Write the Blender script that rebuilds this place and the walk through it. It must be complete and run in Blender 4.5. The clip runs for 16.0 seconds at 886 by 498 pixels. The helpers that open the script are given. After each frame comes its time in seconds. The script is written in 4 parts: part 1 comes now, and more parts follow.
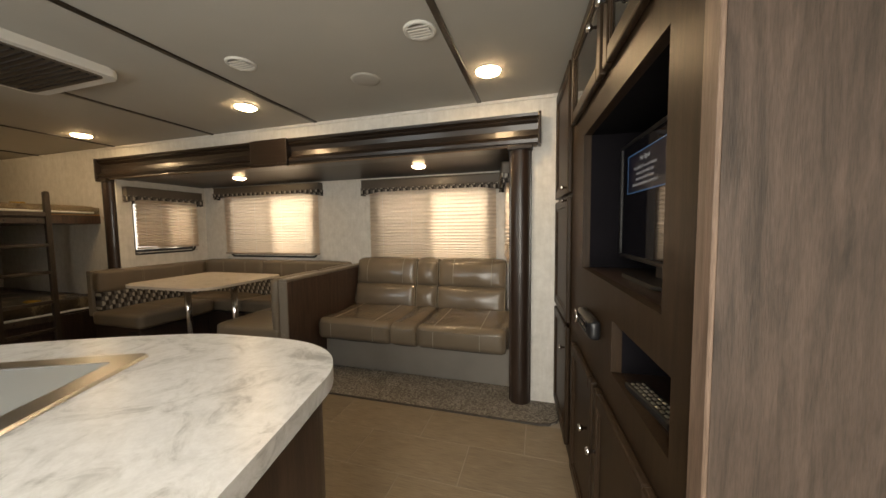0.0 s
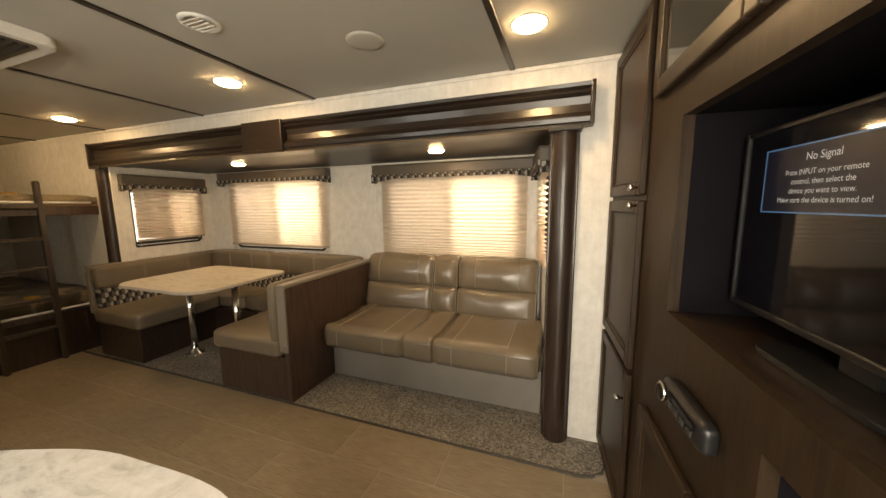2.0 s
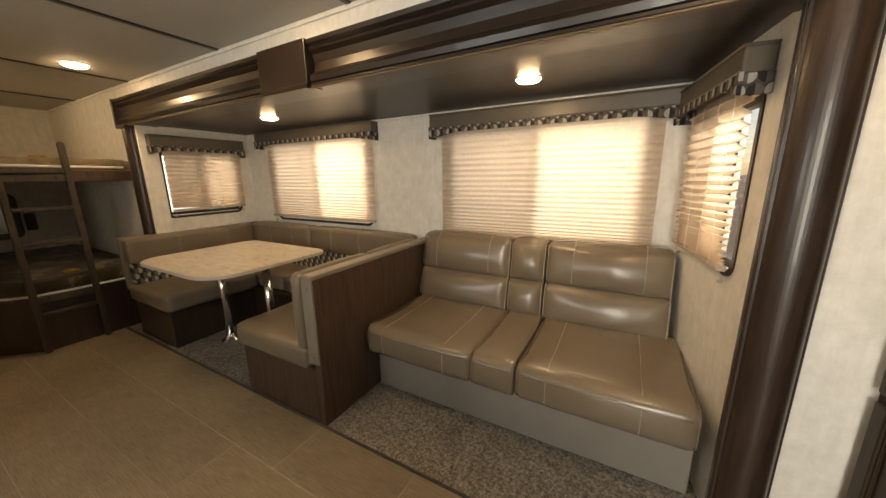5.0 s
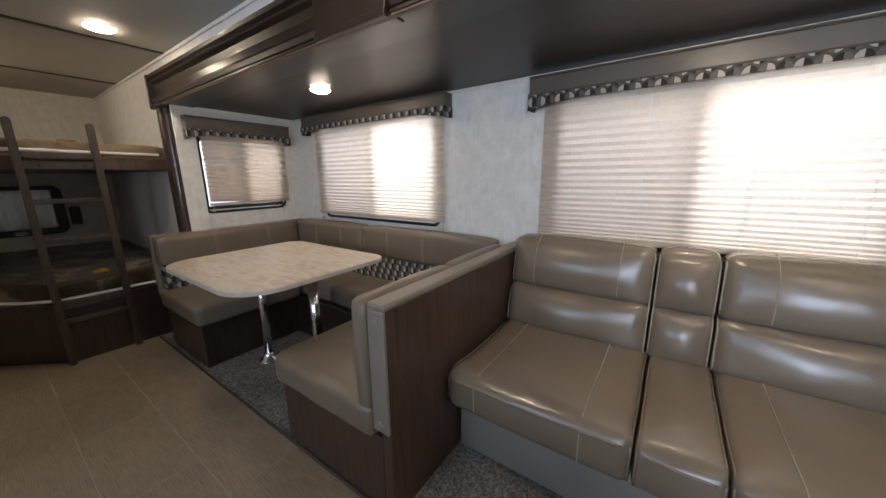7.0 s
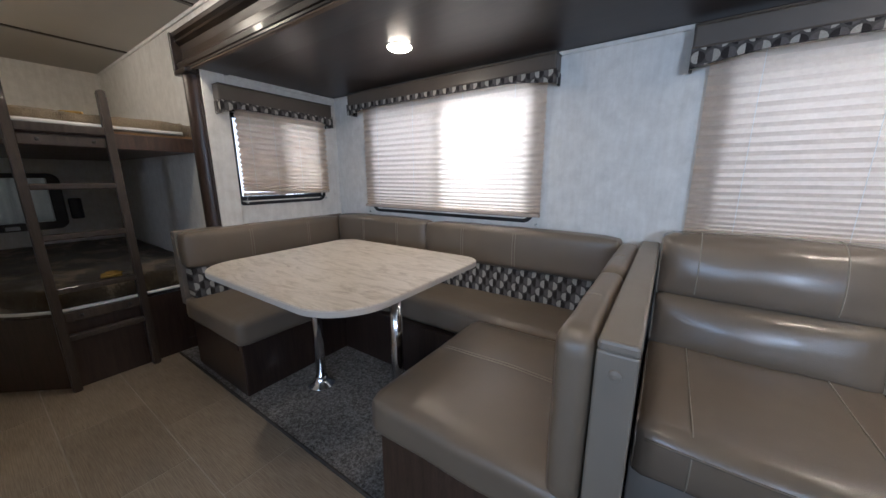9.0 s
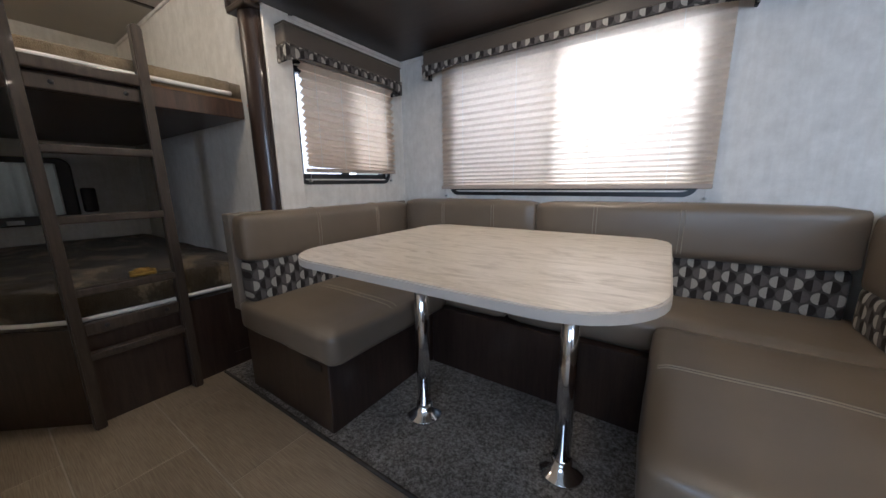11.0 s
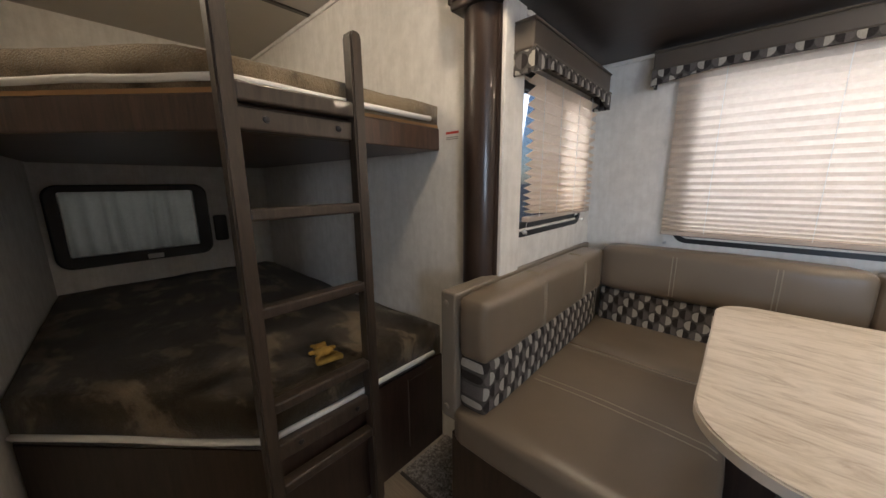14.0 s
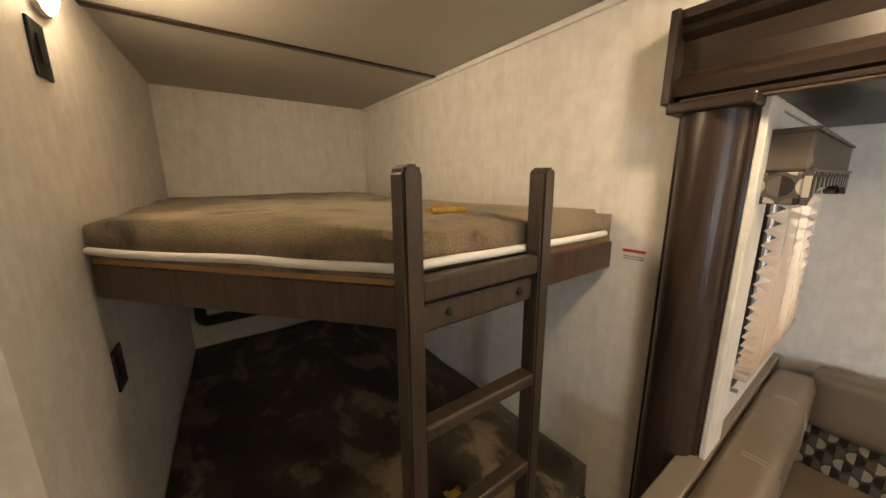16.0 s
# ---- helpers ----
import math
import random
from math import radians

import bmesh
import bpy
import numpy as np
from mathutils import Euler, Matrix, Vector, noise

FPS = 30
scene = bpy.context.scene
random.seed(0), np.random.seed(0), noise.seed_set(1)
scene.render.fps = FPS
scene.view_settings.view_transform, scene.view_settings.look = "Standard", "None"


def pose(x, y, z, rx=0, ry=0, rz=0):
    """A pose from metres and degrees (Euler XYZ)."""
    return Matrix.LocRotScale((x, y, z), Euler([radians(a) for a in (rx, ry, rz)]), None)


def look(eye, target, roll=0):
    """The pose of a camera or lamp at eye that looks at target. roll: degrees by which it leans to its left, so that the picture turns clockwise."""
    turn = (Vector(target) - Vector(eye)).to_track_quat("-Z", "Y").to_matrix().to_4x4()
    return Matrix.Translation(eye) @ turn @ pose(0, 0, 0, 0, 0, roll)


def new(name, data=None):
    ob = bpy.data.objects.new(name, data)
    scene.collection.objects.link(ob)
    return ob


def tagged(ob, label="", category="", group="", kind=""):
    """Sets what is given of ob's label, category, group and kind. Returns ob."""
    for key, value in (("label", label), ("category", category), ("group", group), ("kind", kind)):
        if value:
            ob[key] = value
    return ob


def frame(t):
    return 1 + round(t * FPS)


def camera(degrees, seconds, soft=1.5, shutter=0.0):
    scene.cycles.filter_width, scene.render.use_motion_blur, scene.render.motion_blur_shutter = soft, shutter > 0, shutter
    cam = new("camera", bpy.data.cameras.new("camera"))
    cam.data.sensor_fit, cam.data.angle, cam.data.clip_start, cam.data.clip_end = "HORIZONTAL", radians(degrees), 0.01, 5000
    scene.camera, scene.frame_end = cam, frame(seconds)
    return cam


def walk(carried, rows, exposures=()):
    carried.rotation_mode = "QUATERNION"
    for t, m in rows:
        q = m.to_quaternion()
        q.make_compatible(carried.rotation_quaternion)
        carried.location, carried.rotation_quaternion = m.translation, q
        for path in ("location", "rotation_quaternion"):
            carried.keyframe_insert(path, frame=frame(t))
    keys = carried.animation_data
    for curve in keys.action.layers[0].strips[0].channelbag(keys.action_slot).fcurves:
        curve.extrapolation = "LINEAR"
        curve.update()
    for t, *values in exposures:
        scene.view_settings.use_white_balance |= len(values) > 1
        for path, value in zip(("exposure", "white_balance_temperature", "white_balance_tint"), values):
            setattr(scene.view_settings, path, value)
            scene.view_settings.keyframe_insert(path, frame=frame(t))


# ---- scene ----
from mathutils.bvhtree import BVHTree

cam = camera(107.2, 16.0)
PATH = [
    (0, (0.155, 0.15, 1.253), (-0.408, 2.065, 1.121), -0.7),
    (0.5, (0.152, 0.255, 1.326), (-0.438, 2.158, 1.16), -0.6),
    (1, (0.124, 0.34, 1.357), (-0.503, 2.228, 1.157), -0.6),
    (1.5, (0.083, 0.447, 1.377), (-0.575, 2.321, 1.144), -0.5),
    (2, (0.031, 0.562, 1.396), (-0.648, 2.424, 1.127), -0.6),
    (2.5, (-0.03, 0.656, 1.41), (-0.742, 2.501, 1.109), -0.6),
    (3, (-0.095, 0.734, 1.403), (-0.85, 2.555, 1.069), -0.6),
    (5.5, (-0.527, 1.312, 1.301), (-1.535, 2.982, 0.86), -0.8),
    (6, (-0.674, 1.419, 1.265), (-1.748, 3.052, 0.84), -0.7),
    (6.5, (-0.829, 1.487, 1.262), (-1.939, 3.094, 0.835), -0.6),
    (7, (-1.005, 1.527, 1.264), (-2.124, 3.127, 0.831), -0.6),
    (7.5, (-1.173, 1.526, 1.263), (-2.282, 3.137, 0.842), -0.3),
    (8, (-1.349, 1.554, 1.235), (-2.465, 3.159, 0.81), -0.5),
    (8.5, (-1.531, 1.557, 1.21), (-2.636, 3.168, 0.781), -0.2),
    (9, (-1.707, 1.551, 1.176), (-2.808, 3.164, 0.745), -0.1),
    (11.5, (-2.61, 1.571, 0.96), (-3.734, 3.181, 0.577), -1.3),
    (12, (-2.763, 1.582, 0.95), (-3.914, 3.174, 0.574), -1.8),
    (12.5, (-2.968, 1.532, 1.007), (-4.059, 3.159, 0.603), -0.9),
    (13, (-3.132, 1.524, 1.057), (-4.281, 3.113, 0.668), -1.3),
    (13.5, (-3.301, 1.488, 1.128), (-4.521, 3.02, 0.722), -0.7),
    (14, (-3.416, 1.476, 1.205), (-4.738, 2.924, 0.81), -0.5),
    (14.5, (-3.525, 1.43, 1.316), (-4.925, 2.799, 0.912), -0.5),
    (15, (-3.626, 1.423, 1.415), (-5.085, 2.728, 1.005), -0.3),
    (15.5, (-3.747, 1.448, 1.522), (-5.274, 2.67, 1.105), -0.4),
    (16, (-3.851, 1.463, 1.615), (-5.437, 2.61, 1.201), -0.4),
]
EXPOSURES = [
    (0.0, -0.62, 7300, 10), (1.5, -0.18, 7900, 10), (3.0, -0.06, 8600, 10), (5.5, -0.2, 7300, 10), (6.0, -0.2, 6750, 10), (6.5, -0.2, 5750, 10), (7.0, -0.2, 5200, 10), (7.5, -0.17, 4850, 10), (9.0, -0.16, 4750, 10),
    (12.5, 0.02, 5000, 10), (14.0, 0.15, 5250, 10), (15.0, 0.38, 5600, 10), (16.0, 0.38, 6150, 10),
]
walk(cam, [(t, look(eye, target, roll)) for t, eye, target, roll in PATH], EXPOSURES)
LAMP_POWER, DINETTE_SKY, SOFA_SKY, DOOR_SKY, GALLEY_SKY = 144, 29, 31, 78, 20

# ---- world, sun, large lights ----
world = bpy.data.worlds.new("sky")
scene.world = world
world.use_nodes = True
wn = world.node_tree
sky = wn.nodes.new("ShaderNodeTexSky")
sky.sky_type, sky.sun_disc = "NISHITA", False
sky.sun_elevation, sky.sun_rotation = radians(50), radians(20)
wn.links.new(sky.outputs[0], wn.nodes["Background"].inputs[0])
wn.nodes["Background"].inputs[1].default_value = 0.12
sun = new("sun", bpy.data.lights.new("sun", "SUN"))
sun.data.energy, sun.data.angle, sun.data.color = 1.2, radians(12), (1, 0.95, 0.88)
sun.matrix_world = look((2, 8, 10), (0, 0, 0))

DAY, SHADE_DAY = (1.0, 0.93, 0.83), (0.84, 0.93, 1.0)


def window_light(name, eye, target, w, h, power, color=DAY):
    lamp = new(name, bpy.data.lights.new(name, "AREA"))
    lamp.data.shape, lamp.data.size, lamp.data.size_y = "RECTANGLE", w, h
    lamp.data.energy, lamp.data.color = power, color
    lamp.matrix_world = look(eye, target)


window_light("sky_light_dinette", (-3.0, 3.85, 1.62), (-3.0, 3.45, 1.42), 1.5, 0.85, DINETTE_SKY)
window_light("sky_light_sofa", (-0.93, 3.85, 1.60), (-0.93, 3.45, 1.40), 1.5, 0.85, SOFA_SKY)
window_light("sky_light_end", (-4.50, 3.0, 1.42), (-4.1, 3.0, 1.36), 0.80, 0.9, 13)
window_light("sky_light_far_end", (0.75, 2.95, 1.85), (-0.05, 2.95, 1.25), 0.8, 0.6, 40)
window_light("sky_light_bunk", (-6.75, 1.72, 1.1), (-6.3, 1.72, 0.98), 0.7, 0.4, 3.0)
window_light("sky_light_door", (0.05, -0.80, 1.15), (-0.35, 1.2, 0.3), 0.75, 1.6, DOOR_SKY, (0.96, 0.97, 0.95))
window_light("sky_light_galley", (-1.95, -0.78, 1.35), (-1.95, 0.0, 1.3), 1.1, 0.6, GALLEY_SKY, SHADE_DAY)


# ---- materials ----
def material(name, rough=0.5, metal=0.0, spec=0.5, coat=0.0):
    m = bpy.data.materials.new(name)
    m.use_nodes = True
    b = m.node_tree.nodes["Principled BSDF"]
    b.inputs["Roughness"].default_value, b.inputs["Metallic"].default_value = rough, metal
    b.inputs["Specular IOR Level"].default_value, b.inputs["Coat Weight"].default_value = spec, coat
    return m, m.node_tree, b


def node(nt, kind, **values):
    n = nt.nodes.new(kind)
    for k, v in values.items():
        if k in n.inputs.keys():
            n.inputs[k].default_value = v
    return n


def coords(nt, scale=(1, 1, 1), rot=(0, 0, 0)):
    """Object coordinates, stretched."""
    tc = nt.nodes.new("ShaderNodeTexCoord")
    mp = nt.nodes.new("ShaderNodeMapping")
    mp.inputs["Scale"].default_value = scale
    mp.inputs["Rotation"].default_value = rot
    nt.links.new(tc.outputs["Object"], mp.inputs["Vector"])
    return mp.outputs[0]


def ramp(nt, fac, stops):
    r = nt.nodes.new("ShaderNodeValToRGB")
    e = r.color_ramp.elements
    while len(e) < len(stops):
        e.new(0.5)
    for el, (p, c) in zip(e, stops):
        el.position, el.color = p, (*c, 1)
    nt.links.new(fac, r.inputs[0])
    return r.outputs[0]


def noise_tex(nt, vec, scale, detail=4, rough=0.55, distort=0.0):
    n = nt.nodes.new("ShaderNodeTexNoise")
    n.inputs["Scale"].default_value, n.inputs["Detail"].default_value = scale, detail
    n.inputs["Roughness"].default_value, n.inputs["Distortion"].default_value = rough, distort
    if vec is not None:
        nt.links.new(vec, n.inputs["Vector"])
    return n.outputs["Fac"]


def mix(nt, a, b, fac=0.5, kind="MULTIPLY"):
    n = nt.nodes.new("ShaderNodeMix")
    n.data_type, n.blend_type = "RGBA", kind
    if isinstance(fac, float):
        n.inputs[0].default_value = fac
    else:
        nt.links.new(fac, n.inputs[0])
    for sock, v in ((n.inputs[6], a), (n.inputs[7], b)):
        if isinstance(v, tuple):
            sock.default_value = (*v, 1)
        else:
            nt.links.new(v, sock)
    return n.outputs[2]


def bump(nt, b, height, strength=0.2, dist=0.01):
    n = nt.nodes.new("ShaderNodeBump")
    n.inputs["Strength"].default_value, n.inputs["Distance"].default_value = strength, dist
    nt.links.new(height, n.inputs["Height"])
    nt.links.new(n.outputs[0], b.inputs["Normal"])


def wood(name, dark, light, grain=(9, 9, 0.7), rough=0.4, coat=0.0, strength=0.1, spec=0.5):
    """Wood-print panels with the grain along z (or the axis with the small scale)."""
    m, nt, b = material(name, rough, spec=spec, coat=coat)
    v = coords(nt, grain)
    a = noise_tex(nt, v, 6, 7, 0.65, 0.6)
    c = noise_tex(nt, coords(nt, tuple(g * 9 for g in grain)), 7, 3)
    col = ramp(nt, a, [(0.3, dark), (0.5, tuple((p + q) / 2 for p, q in zip(dark, light))), (0.72, light)])
    fine = ramp(nt, c, [(0.35, (0.62, 0.6, 0.58)), (0.6, (1, 1, 1))])
    wear = ramp(nt, noise_tex(nt, coords(nt), 2.3, 3), [(0.3, (0.85, 0.85, 0.85)), (0.7, (1.1, 1.08, 1.05))])
    nt.links.new(mix(nt, mix(nt, col, fine, 0.6), wear, 0.7), b.inputs["Base Color"])
    bump(nt, b, c, strength, 0.002)
    return m


def vinyl(name, base, rough=0.32, wrinkle=0.25):
    """Upholstery vinyl: pebble grain, soft creases, worn gloss."""
    m, nt, b = material(name, rough, spec=0.55)
    big = noise_tex(nt, coords(nt), 3.5, 3)
    col = ramp(nt, big, [(0.3, tuple(c * 0.93 for c in base)), (0.7, tuple(c * 1.06 for c in base))])
    nt.links.new(col, b.inputs["Base Color"])
    r = ramp(nt, noise_tex(nt, coords(nt), 9, 4), [(0.3, (rough - 0.015,) * 3), (0.7, (rough + 0.03,) * 3)])
    nt.links.new(r, b.inputs["Roughness"])
    crease = noise_tex(nt, coords(nt, (1, 1, 1)), 11, 4, 0.5, 1.4)
    peb = node(nt, "ShaderNodeTexVoronoi", Scale=420.0)
    nt.links.new(coords(nt), peb.inputs["Vector"])
    h = mix(nt, crease, peb.outputs["Distance"], 0.16, "MIX")
    bump(nt, b, h, wrinkle, 0.004)
    return m


def paint(name, base, rough=0.5, var=0.06, scale=3.0, grain=160, strength=0.05, metal=0.0):
    m, nt, b = material(name, rough, metal)
    n = noise_tex(nt, coords(nt), scale, 5)
    col = ramp(nt, n, [(0.3, tuple(c * (1 - var) for c in base)), (0.7, tuple(min(1, c * (1 + var)) for c in base))])
    nt.links.new(col, b.inputs["Base Color"])
    bump(nt, b, noise_tex(nt, coords(nt), grain, 3), strength, 0.003)
    return m


def wall_paper():
    """Cream embossed wall board with faint vertical streaks."""
    m, nt, b = material("wall_board", 0.62)
    streak = noise_tex(nt, coords(nt, (1, 1, 0.12)), 45, 4)
    blotch = noise_tex(nt, coords(nt), 14, 6, 0.7)
    col = ramp(nt, blotch, [(0.3, (0.68, 0.655, 0.61)), (0.62, (0.81, 0.785, 0.74))])
    col = mix(nt, col, ramp(nt, streak, [(0.3, (0.9, 0.89, 0.87)), (0.65, (1, 1, 1))]), 0.8)
    nt.links.new(col, b.inputs["Base Color"])
    bump(nt, b, mix(nt, streak, blotch, 0.5, "MIX"), 0.12, 0.003)
    return m


def floor_tile():
    m, nt, b = material("floor_vinyl", 0.42)
    line = noise_tex(nt, coords(nt, (2.2, 60, 1)), 5, 3, 0.5, 0.15)
    big = noise_tex(nt, coords(nt, (1.5, 6, 1)), 3, 4)
    col = ramp(nt, line, [(0.34, (0.21, 0.165, 0.115)), (0.64, (0.305, 0.25, 0.185))])
    col = mix(nt, col, ramp(nt, big, [(0.3, (0.85, 0.84, 0.82)), (0.7, (1.08, 1.06, 1.02))]), 0.8)
    info = nt.nodes.new("ShaderNodeObjectInfo")
    col = mix(nt, col, ramp(nt, info.outputs["Random"], [(0, (0.92, 0.92, 0.92)), (1, (1.06, 1.06, 1.06))]), 1.0)
    nt.links.new(col, b.inputs["Base Color"])
    bump(nt, b, line, 0.15, 0.002)
    return m


def carpet():
    m, nt, b = material("carpet_pile", 0.95, spec=0.1)
    a = noise_tex(nt, coords(nt), 190, 3, 0.7)
    c = noise_tex(nt, coords(nt), 7, 3)
    d = noise_tex(nt, coords(nt), 75, 2, 0.6)
    col = ramp(nt, mix(nt, a, d, 0.45, "MIX"), [(0.36, (0.09, 0.08, 0.07)), (0.48, (0.235, 0.212, 0.186)), (0.6, (0.46, 0.425, 0.38))])
    col = mix(nt, col, ramp(nt, c, [(0.3, (0.8, 0.8, 0.8)), (0.7, (1.1, 1.1, 1.1))]), 0.8)
    nt.links.new(col, b.inputs["Base Color"])
    bump(nt, b, a, 0.9, 0.012)
    return m


def math_node(nt, op, a, b=None):
    n = nt.nodes.new("ShaderNodeMath")
    n.operation = op
    for sock, v in zip(n.inputs, (a, b)):
        if v is None:
            continue
        if isinstance(v, (int, float)):
            sock.default_value = v
        else:
            nt.links.new(v, sock)
    return n.outputs[0]


def fabric(axis):
    """Woven fabric with rows of split ovals in grey, tan, cream and black; axis runs along the band."""
    m, nt, b = material("patterned_fabric_" + axis, 0.9, spec=0.15)
    tc = nt.nodes.new("ShaderNodeTexCoord")
    sep = nt.nodes.new("ShaderNodeSeparateXYZ")
    nt.links.new(tc.outputs["Object"], sep.inputs[0])
    u = math_node(nt, "MULTIPLY", sep.outputs["X" if axis == "x" else "Y"], 21.0)
    v = math_node(nt, "MULTIPLY", sep.outputs["Z"], 21.0)
    row = math_node(nt, "FLOOR", v)
    u2 = math_node(nt, "ADD", u, math_node(nt, "MULTIPLY", row, 0.5))
    fu, fv = math_node(nt, "FRACT", u2), math_node(nt, "FRACT", v)
    cu = math_node(nt, "FLOOR", u2)
    du = math_node(nt, "ABSOLUTE", math_node(nt, "SUBTRACT", fu, 0.5))
    dv = math_node(nt, "ABSOLUTE", math_node(nt, "SUBTRACT", fv, 0.5))
    inside = math_node(nt, "LESS_THAN", math_node(nt, "ADD", math_node(nt, "MULTIPLY", du, du), math_node(nt, "MULTIPLY", dv, dv)), 0.235)
    half = math_node(nt, "GREATER_THAN", fu, 0.5)
    comb = nt.nodes.new("ShaderNodeCombineXYZ")
    nt.links.new(cu, comb.inputs[0]), nt.links.new(row, comb.inputs[1]), nt.links.new(half, comb.inputs[2])
    wnz = nt.nodes.new("ShaderNodeTexWhiteNoise")
    nt.links.new(comb.outputs[0], wnz.inputs["Vector"])
    order = math_node(nt, "ADD", math_node(nt, "MULTIPLY", cu, 2.0), math_node(nt, "ADD", half, row))
    tone = math_node(nt, "FRACT", math_node(nt, "ADD", math_node(nt, "MULTIPLY", order, 1 / 3), math_node(nt, "MULTIPLY", wnz.outputs["Value"], 0.2)))
    tones = ramp(nt, tone, [(0.0, (0.035, 0.03, 0.028)), (0.3, (0.13, 0.118, 0.108)), (0.64, (0.42, 0.39, 0.34))])
    for n in nt.nodes:
        if n.type == "VALTORGB":
            n.color_ramp.interpolation = "CONSTANT"
    col = mix(nt, (0.085, 0.076, 0.07), tones, inside, "MIX")
    weave = noise_tex(nt, coords(nt), 300, 2)
    nt.links.new(mix(nt, col, ramp(nt, weave, [(0.3, (0.75, 0.75, 0.75)), (0.7, (1.1, 1.1, 1.1))]), 0.8), b.inputs["Base Color"])
    bump(nt, b, weave, 0.3, 0.003)
    return m


def shade_cloth(name="shade_cloth", tint=(1, 1, 1), through_share=0.55):
    """Thin pleated shade cloth that lets daylight through."""
    m = bpy.data.materials.new(name)
    m.use_nodes = True
    nt = m.node_tree
    nt.nodes.remove(nt.nodes["Principled BSDF"])
    d, t = nt.nodes.new("ShaderNodeBsdfDiffuse"), nt.nodes.new("ShaderNodeBsdfTranslucent")
    weave = noise_tex(nt, coords(nt, (1, 1, 1)), 60, 3)
    nt.links.new(mix(nt, ramp(nt, weave, [(0.3, (0.70, 0.62, 0.53)), (0.7, (0.76, 0.68, 0.59))]), tint, 1.0), d.inputs["Color"])
    nt.links.new(mix(nt, ramp(nt, weave, [(0.3, (0.78, 0.65, 0.51)), (0.7, (0.84, 0.71, 0.57))]), tint, 1.0), t.inputs["Color"])
    s = nt.nodes.new("ShaderNodeMixShader")
    s.inputs[0].default_value = through_share
    nt.links.new(d.outputs[0], s.inputs[1]), nt.links.new(t.outputs[0], s.inputs[2])
    nt.links.new(s.outputs[0], nt.nodes["Material Output"].inputs["Surface"])
    return m


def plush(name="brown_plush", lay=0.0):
    """Brown velvet plush throw with brushed patches; lay lightens the copy for the lamplit upper bunk."""
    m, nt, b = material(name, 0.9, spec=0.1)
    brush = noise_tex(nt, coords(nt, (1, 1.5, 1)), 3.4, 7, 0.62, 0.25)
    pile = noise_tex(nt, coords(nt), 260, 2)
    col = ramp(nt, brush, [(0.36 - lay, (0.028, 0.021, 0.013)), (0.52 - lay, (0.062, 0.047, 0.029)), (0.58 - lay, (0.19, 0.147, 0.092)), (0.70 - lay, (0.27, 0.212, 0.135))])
    col = mix(nt, col, ramp(nt, pile, [(0.3, (0.7, 0.7, 0.7)), (0.7, (1.15, 1.15, 1.15))]), 0.8)
    nt.links.new(col, b.inputs["Base Color"])
    b.inputs["Sheen Weight"].default_value, b.inputs["Sheen Roughness"].default_value = 0.25, 0.4
    bump(nt, b, pile, 0.6, 0.01)
    return m


def marble(name, c0, c1, c2, scale=5.0, rough=0.25, stretch=(1, 1, 1)):
    m, nt, b = material(name, rough)
    v = coords(nt, stretch)
    a = noise_tex(nt, v, scale, 9, 0.68, 1.6)
    c = noise_tex(nt, v, scale * 6, 5, 0.7)
    col = ramp(nt, a, [(0.32, c0), (0.47, c1), (0.56, c2), (0.75, c1)])
    col = mix(nt, col, ramp(nt, c, [(0.3, (0.82, 0.81, 0.8)), (0.6, (1, 1, 1))]), 0.7)
    nt.links.new(col, b.inputs["Base Color"])
    return m


def glass(name, tint=(1, 1, 1)):
    m, nt, b = material(name, 0.02)
    b.inputs["Base Color"].default_value = (*tint, 1)
    b.inputs["Transmission Weight"].default_value, b.inputs["IOR"].default_value = 1.0, 1.45
    return m


def emitter(name, color, strength, base=(0.8, 0.8, 0.78)):
    m, nt, b = material(name, 0.3)
    b.inputs["Base Color"].default_value = (*base, 1)
    b.inputs["Emission Color"].default_value = (*color, 1)
    b.inputs["Emission Strength"].default_value = strength
    return m


def screen_mesh():
    """Insect screen: a dark mesh that lets two thirds of the light through."""
    m = bpy.data.materials.new("insect_screen")
    m.use_nodes = True
    nt = m.node_tree
    nt.nodes.remove(nt.nodes["Principled BSDF"])
    t = nt.nodes.new("ShaderNodeBsdfTransparent")
    t.inputs["Color"].default_value = (0.62, 0.62, 0.63, 1)
    nt.links.new(t.outputs[0], nt.nodes["Material Output"].inputs["Surface"])
    return m


WALL, TILE, CARPET = wall_paper(), floor_tile(), carpet()
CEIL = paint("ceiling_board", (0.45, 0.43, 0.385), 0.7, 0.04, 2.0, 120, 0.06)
DARK = wood("dark_cabinet_wood", (0.020, 0.012, 0.009), (0.052, 0.032, 0.023), (9, 9, 0.7), 0.33, 0.15)
DARK_X = wood("dark_moulding_wood", (0.013, 0.0085, 0.006), (0.031, 0.020, 0.014), (0.7, 9, 9), 0.33, 0.12)
CABINET = wood("cabinet_face_wood", (0.024, 0.015, 0.009), (0.056, 0.034, 0.020), (9, 9, 0.7), 0.42, 0.0, 0.1, 0.22)
PANEL = wood("weathered_panel_wood", (0.028, 0.020, 0.015), (0.110, 0.077, 0.060), (8, 8, 0.8), 0.42, 0.0, 0.35)
PALE_EDGE = wood("pale_edge_wood", (0.12, 0.08, 0.056), (0.27, 0.19, 0.145), (7, 7, 0.55), 0.45, 0.0, 0.2)
DIVIDER = wood("divider_panel_wood", (0.036, 0.021, 0.015), (0.105, 0.062, 0.043), (7, 7, 0.6), 0.38, 0.1)
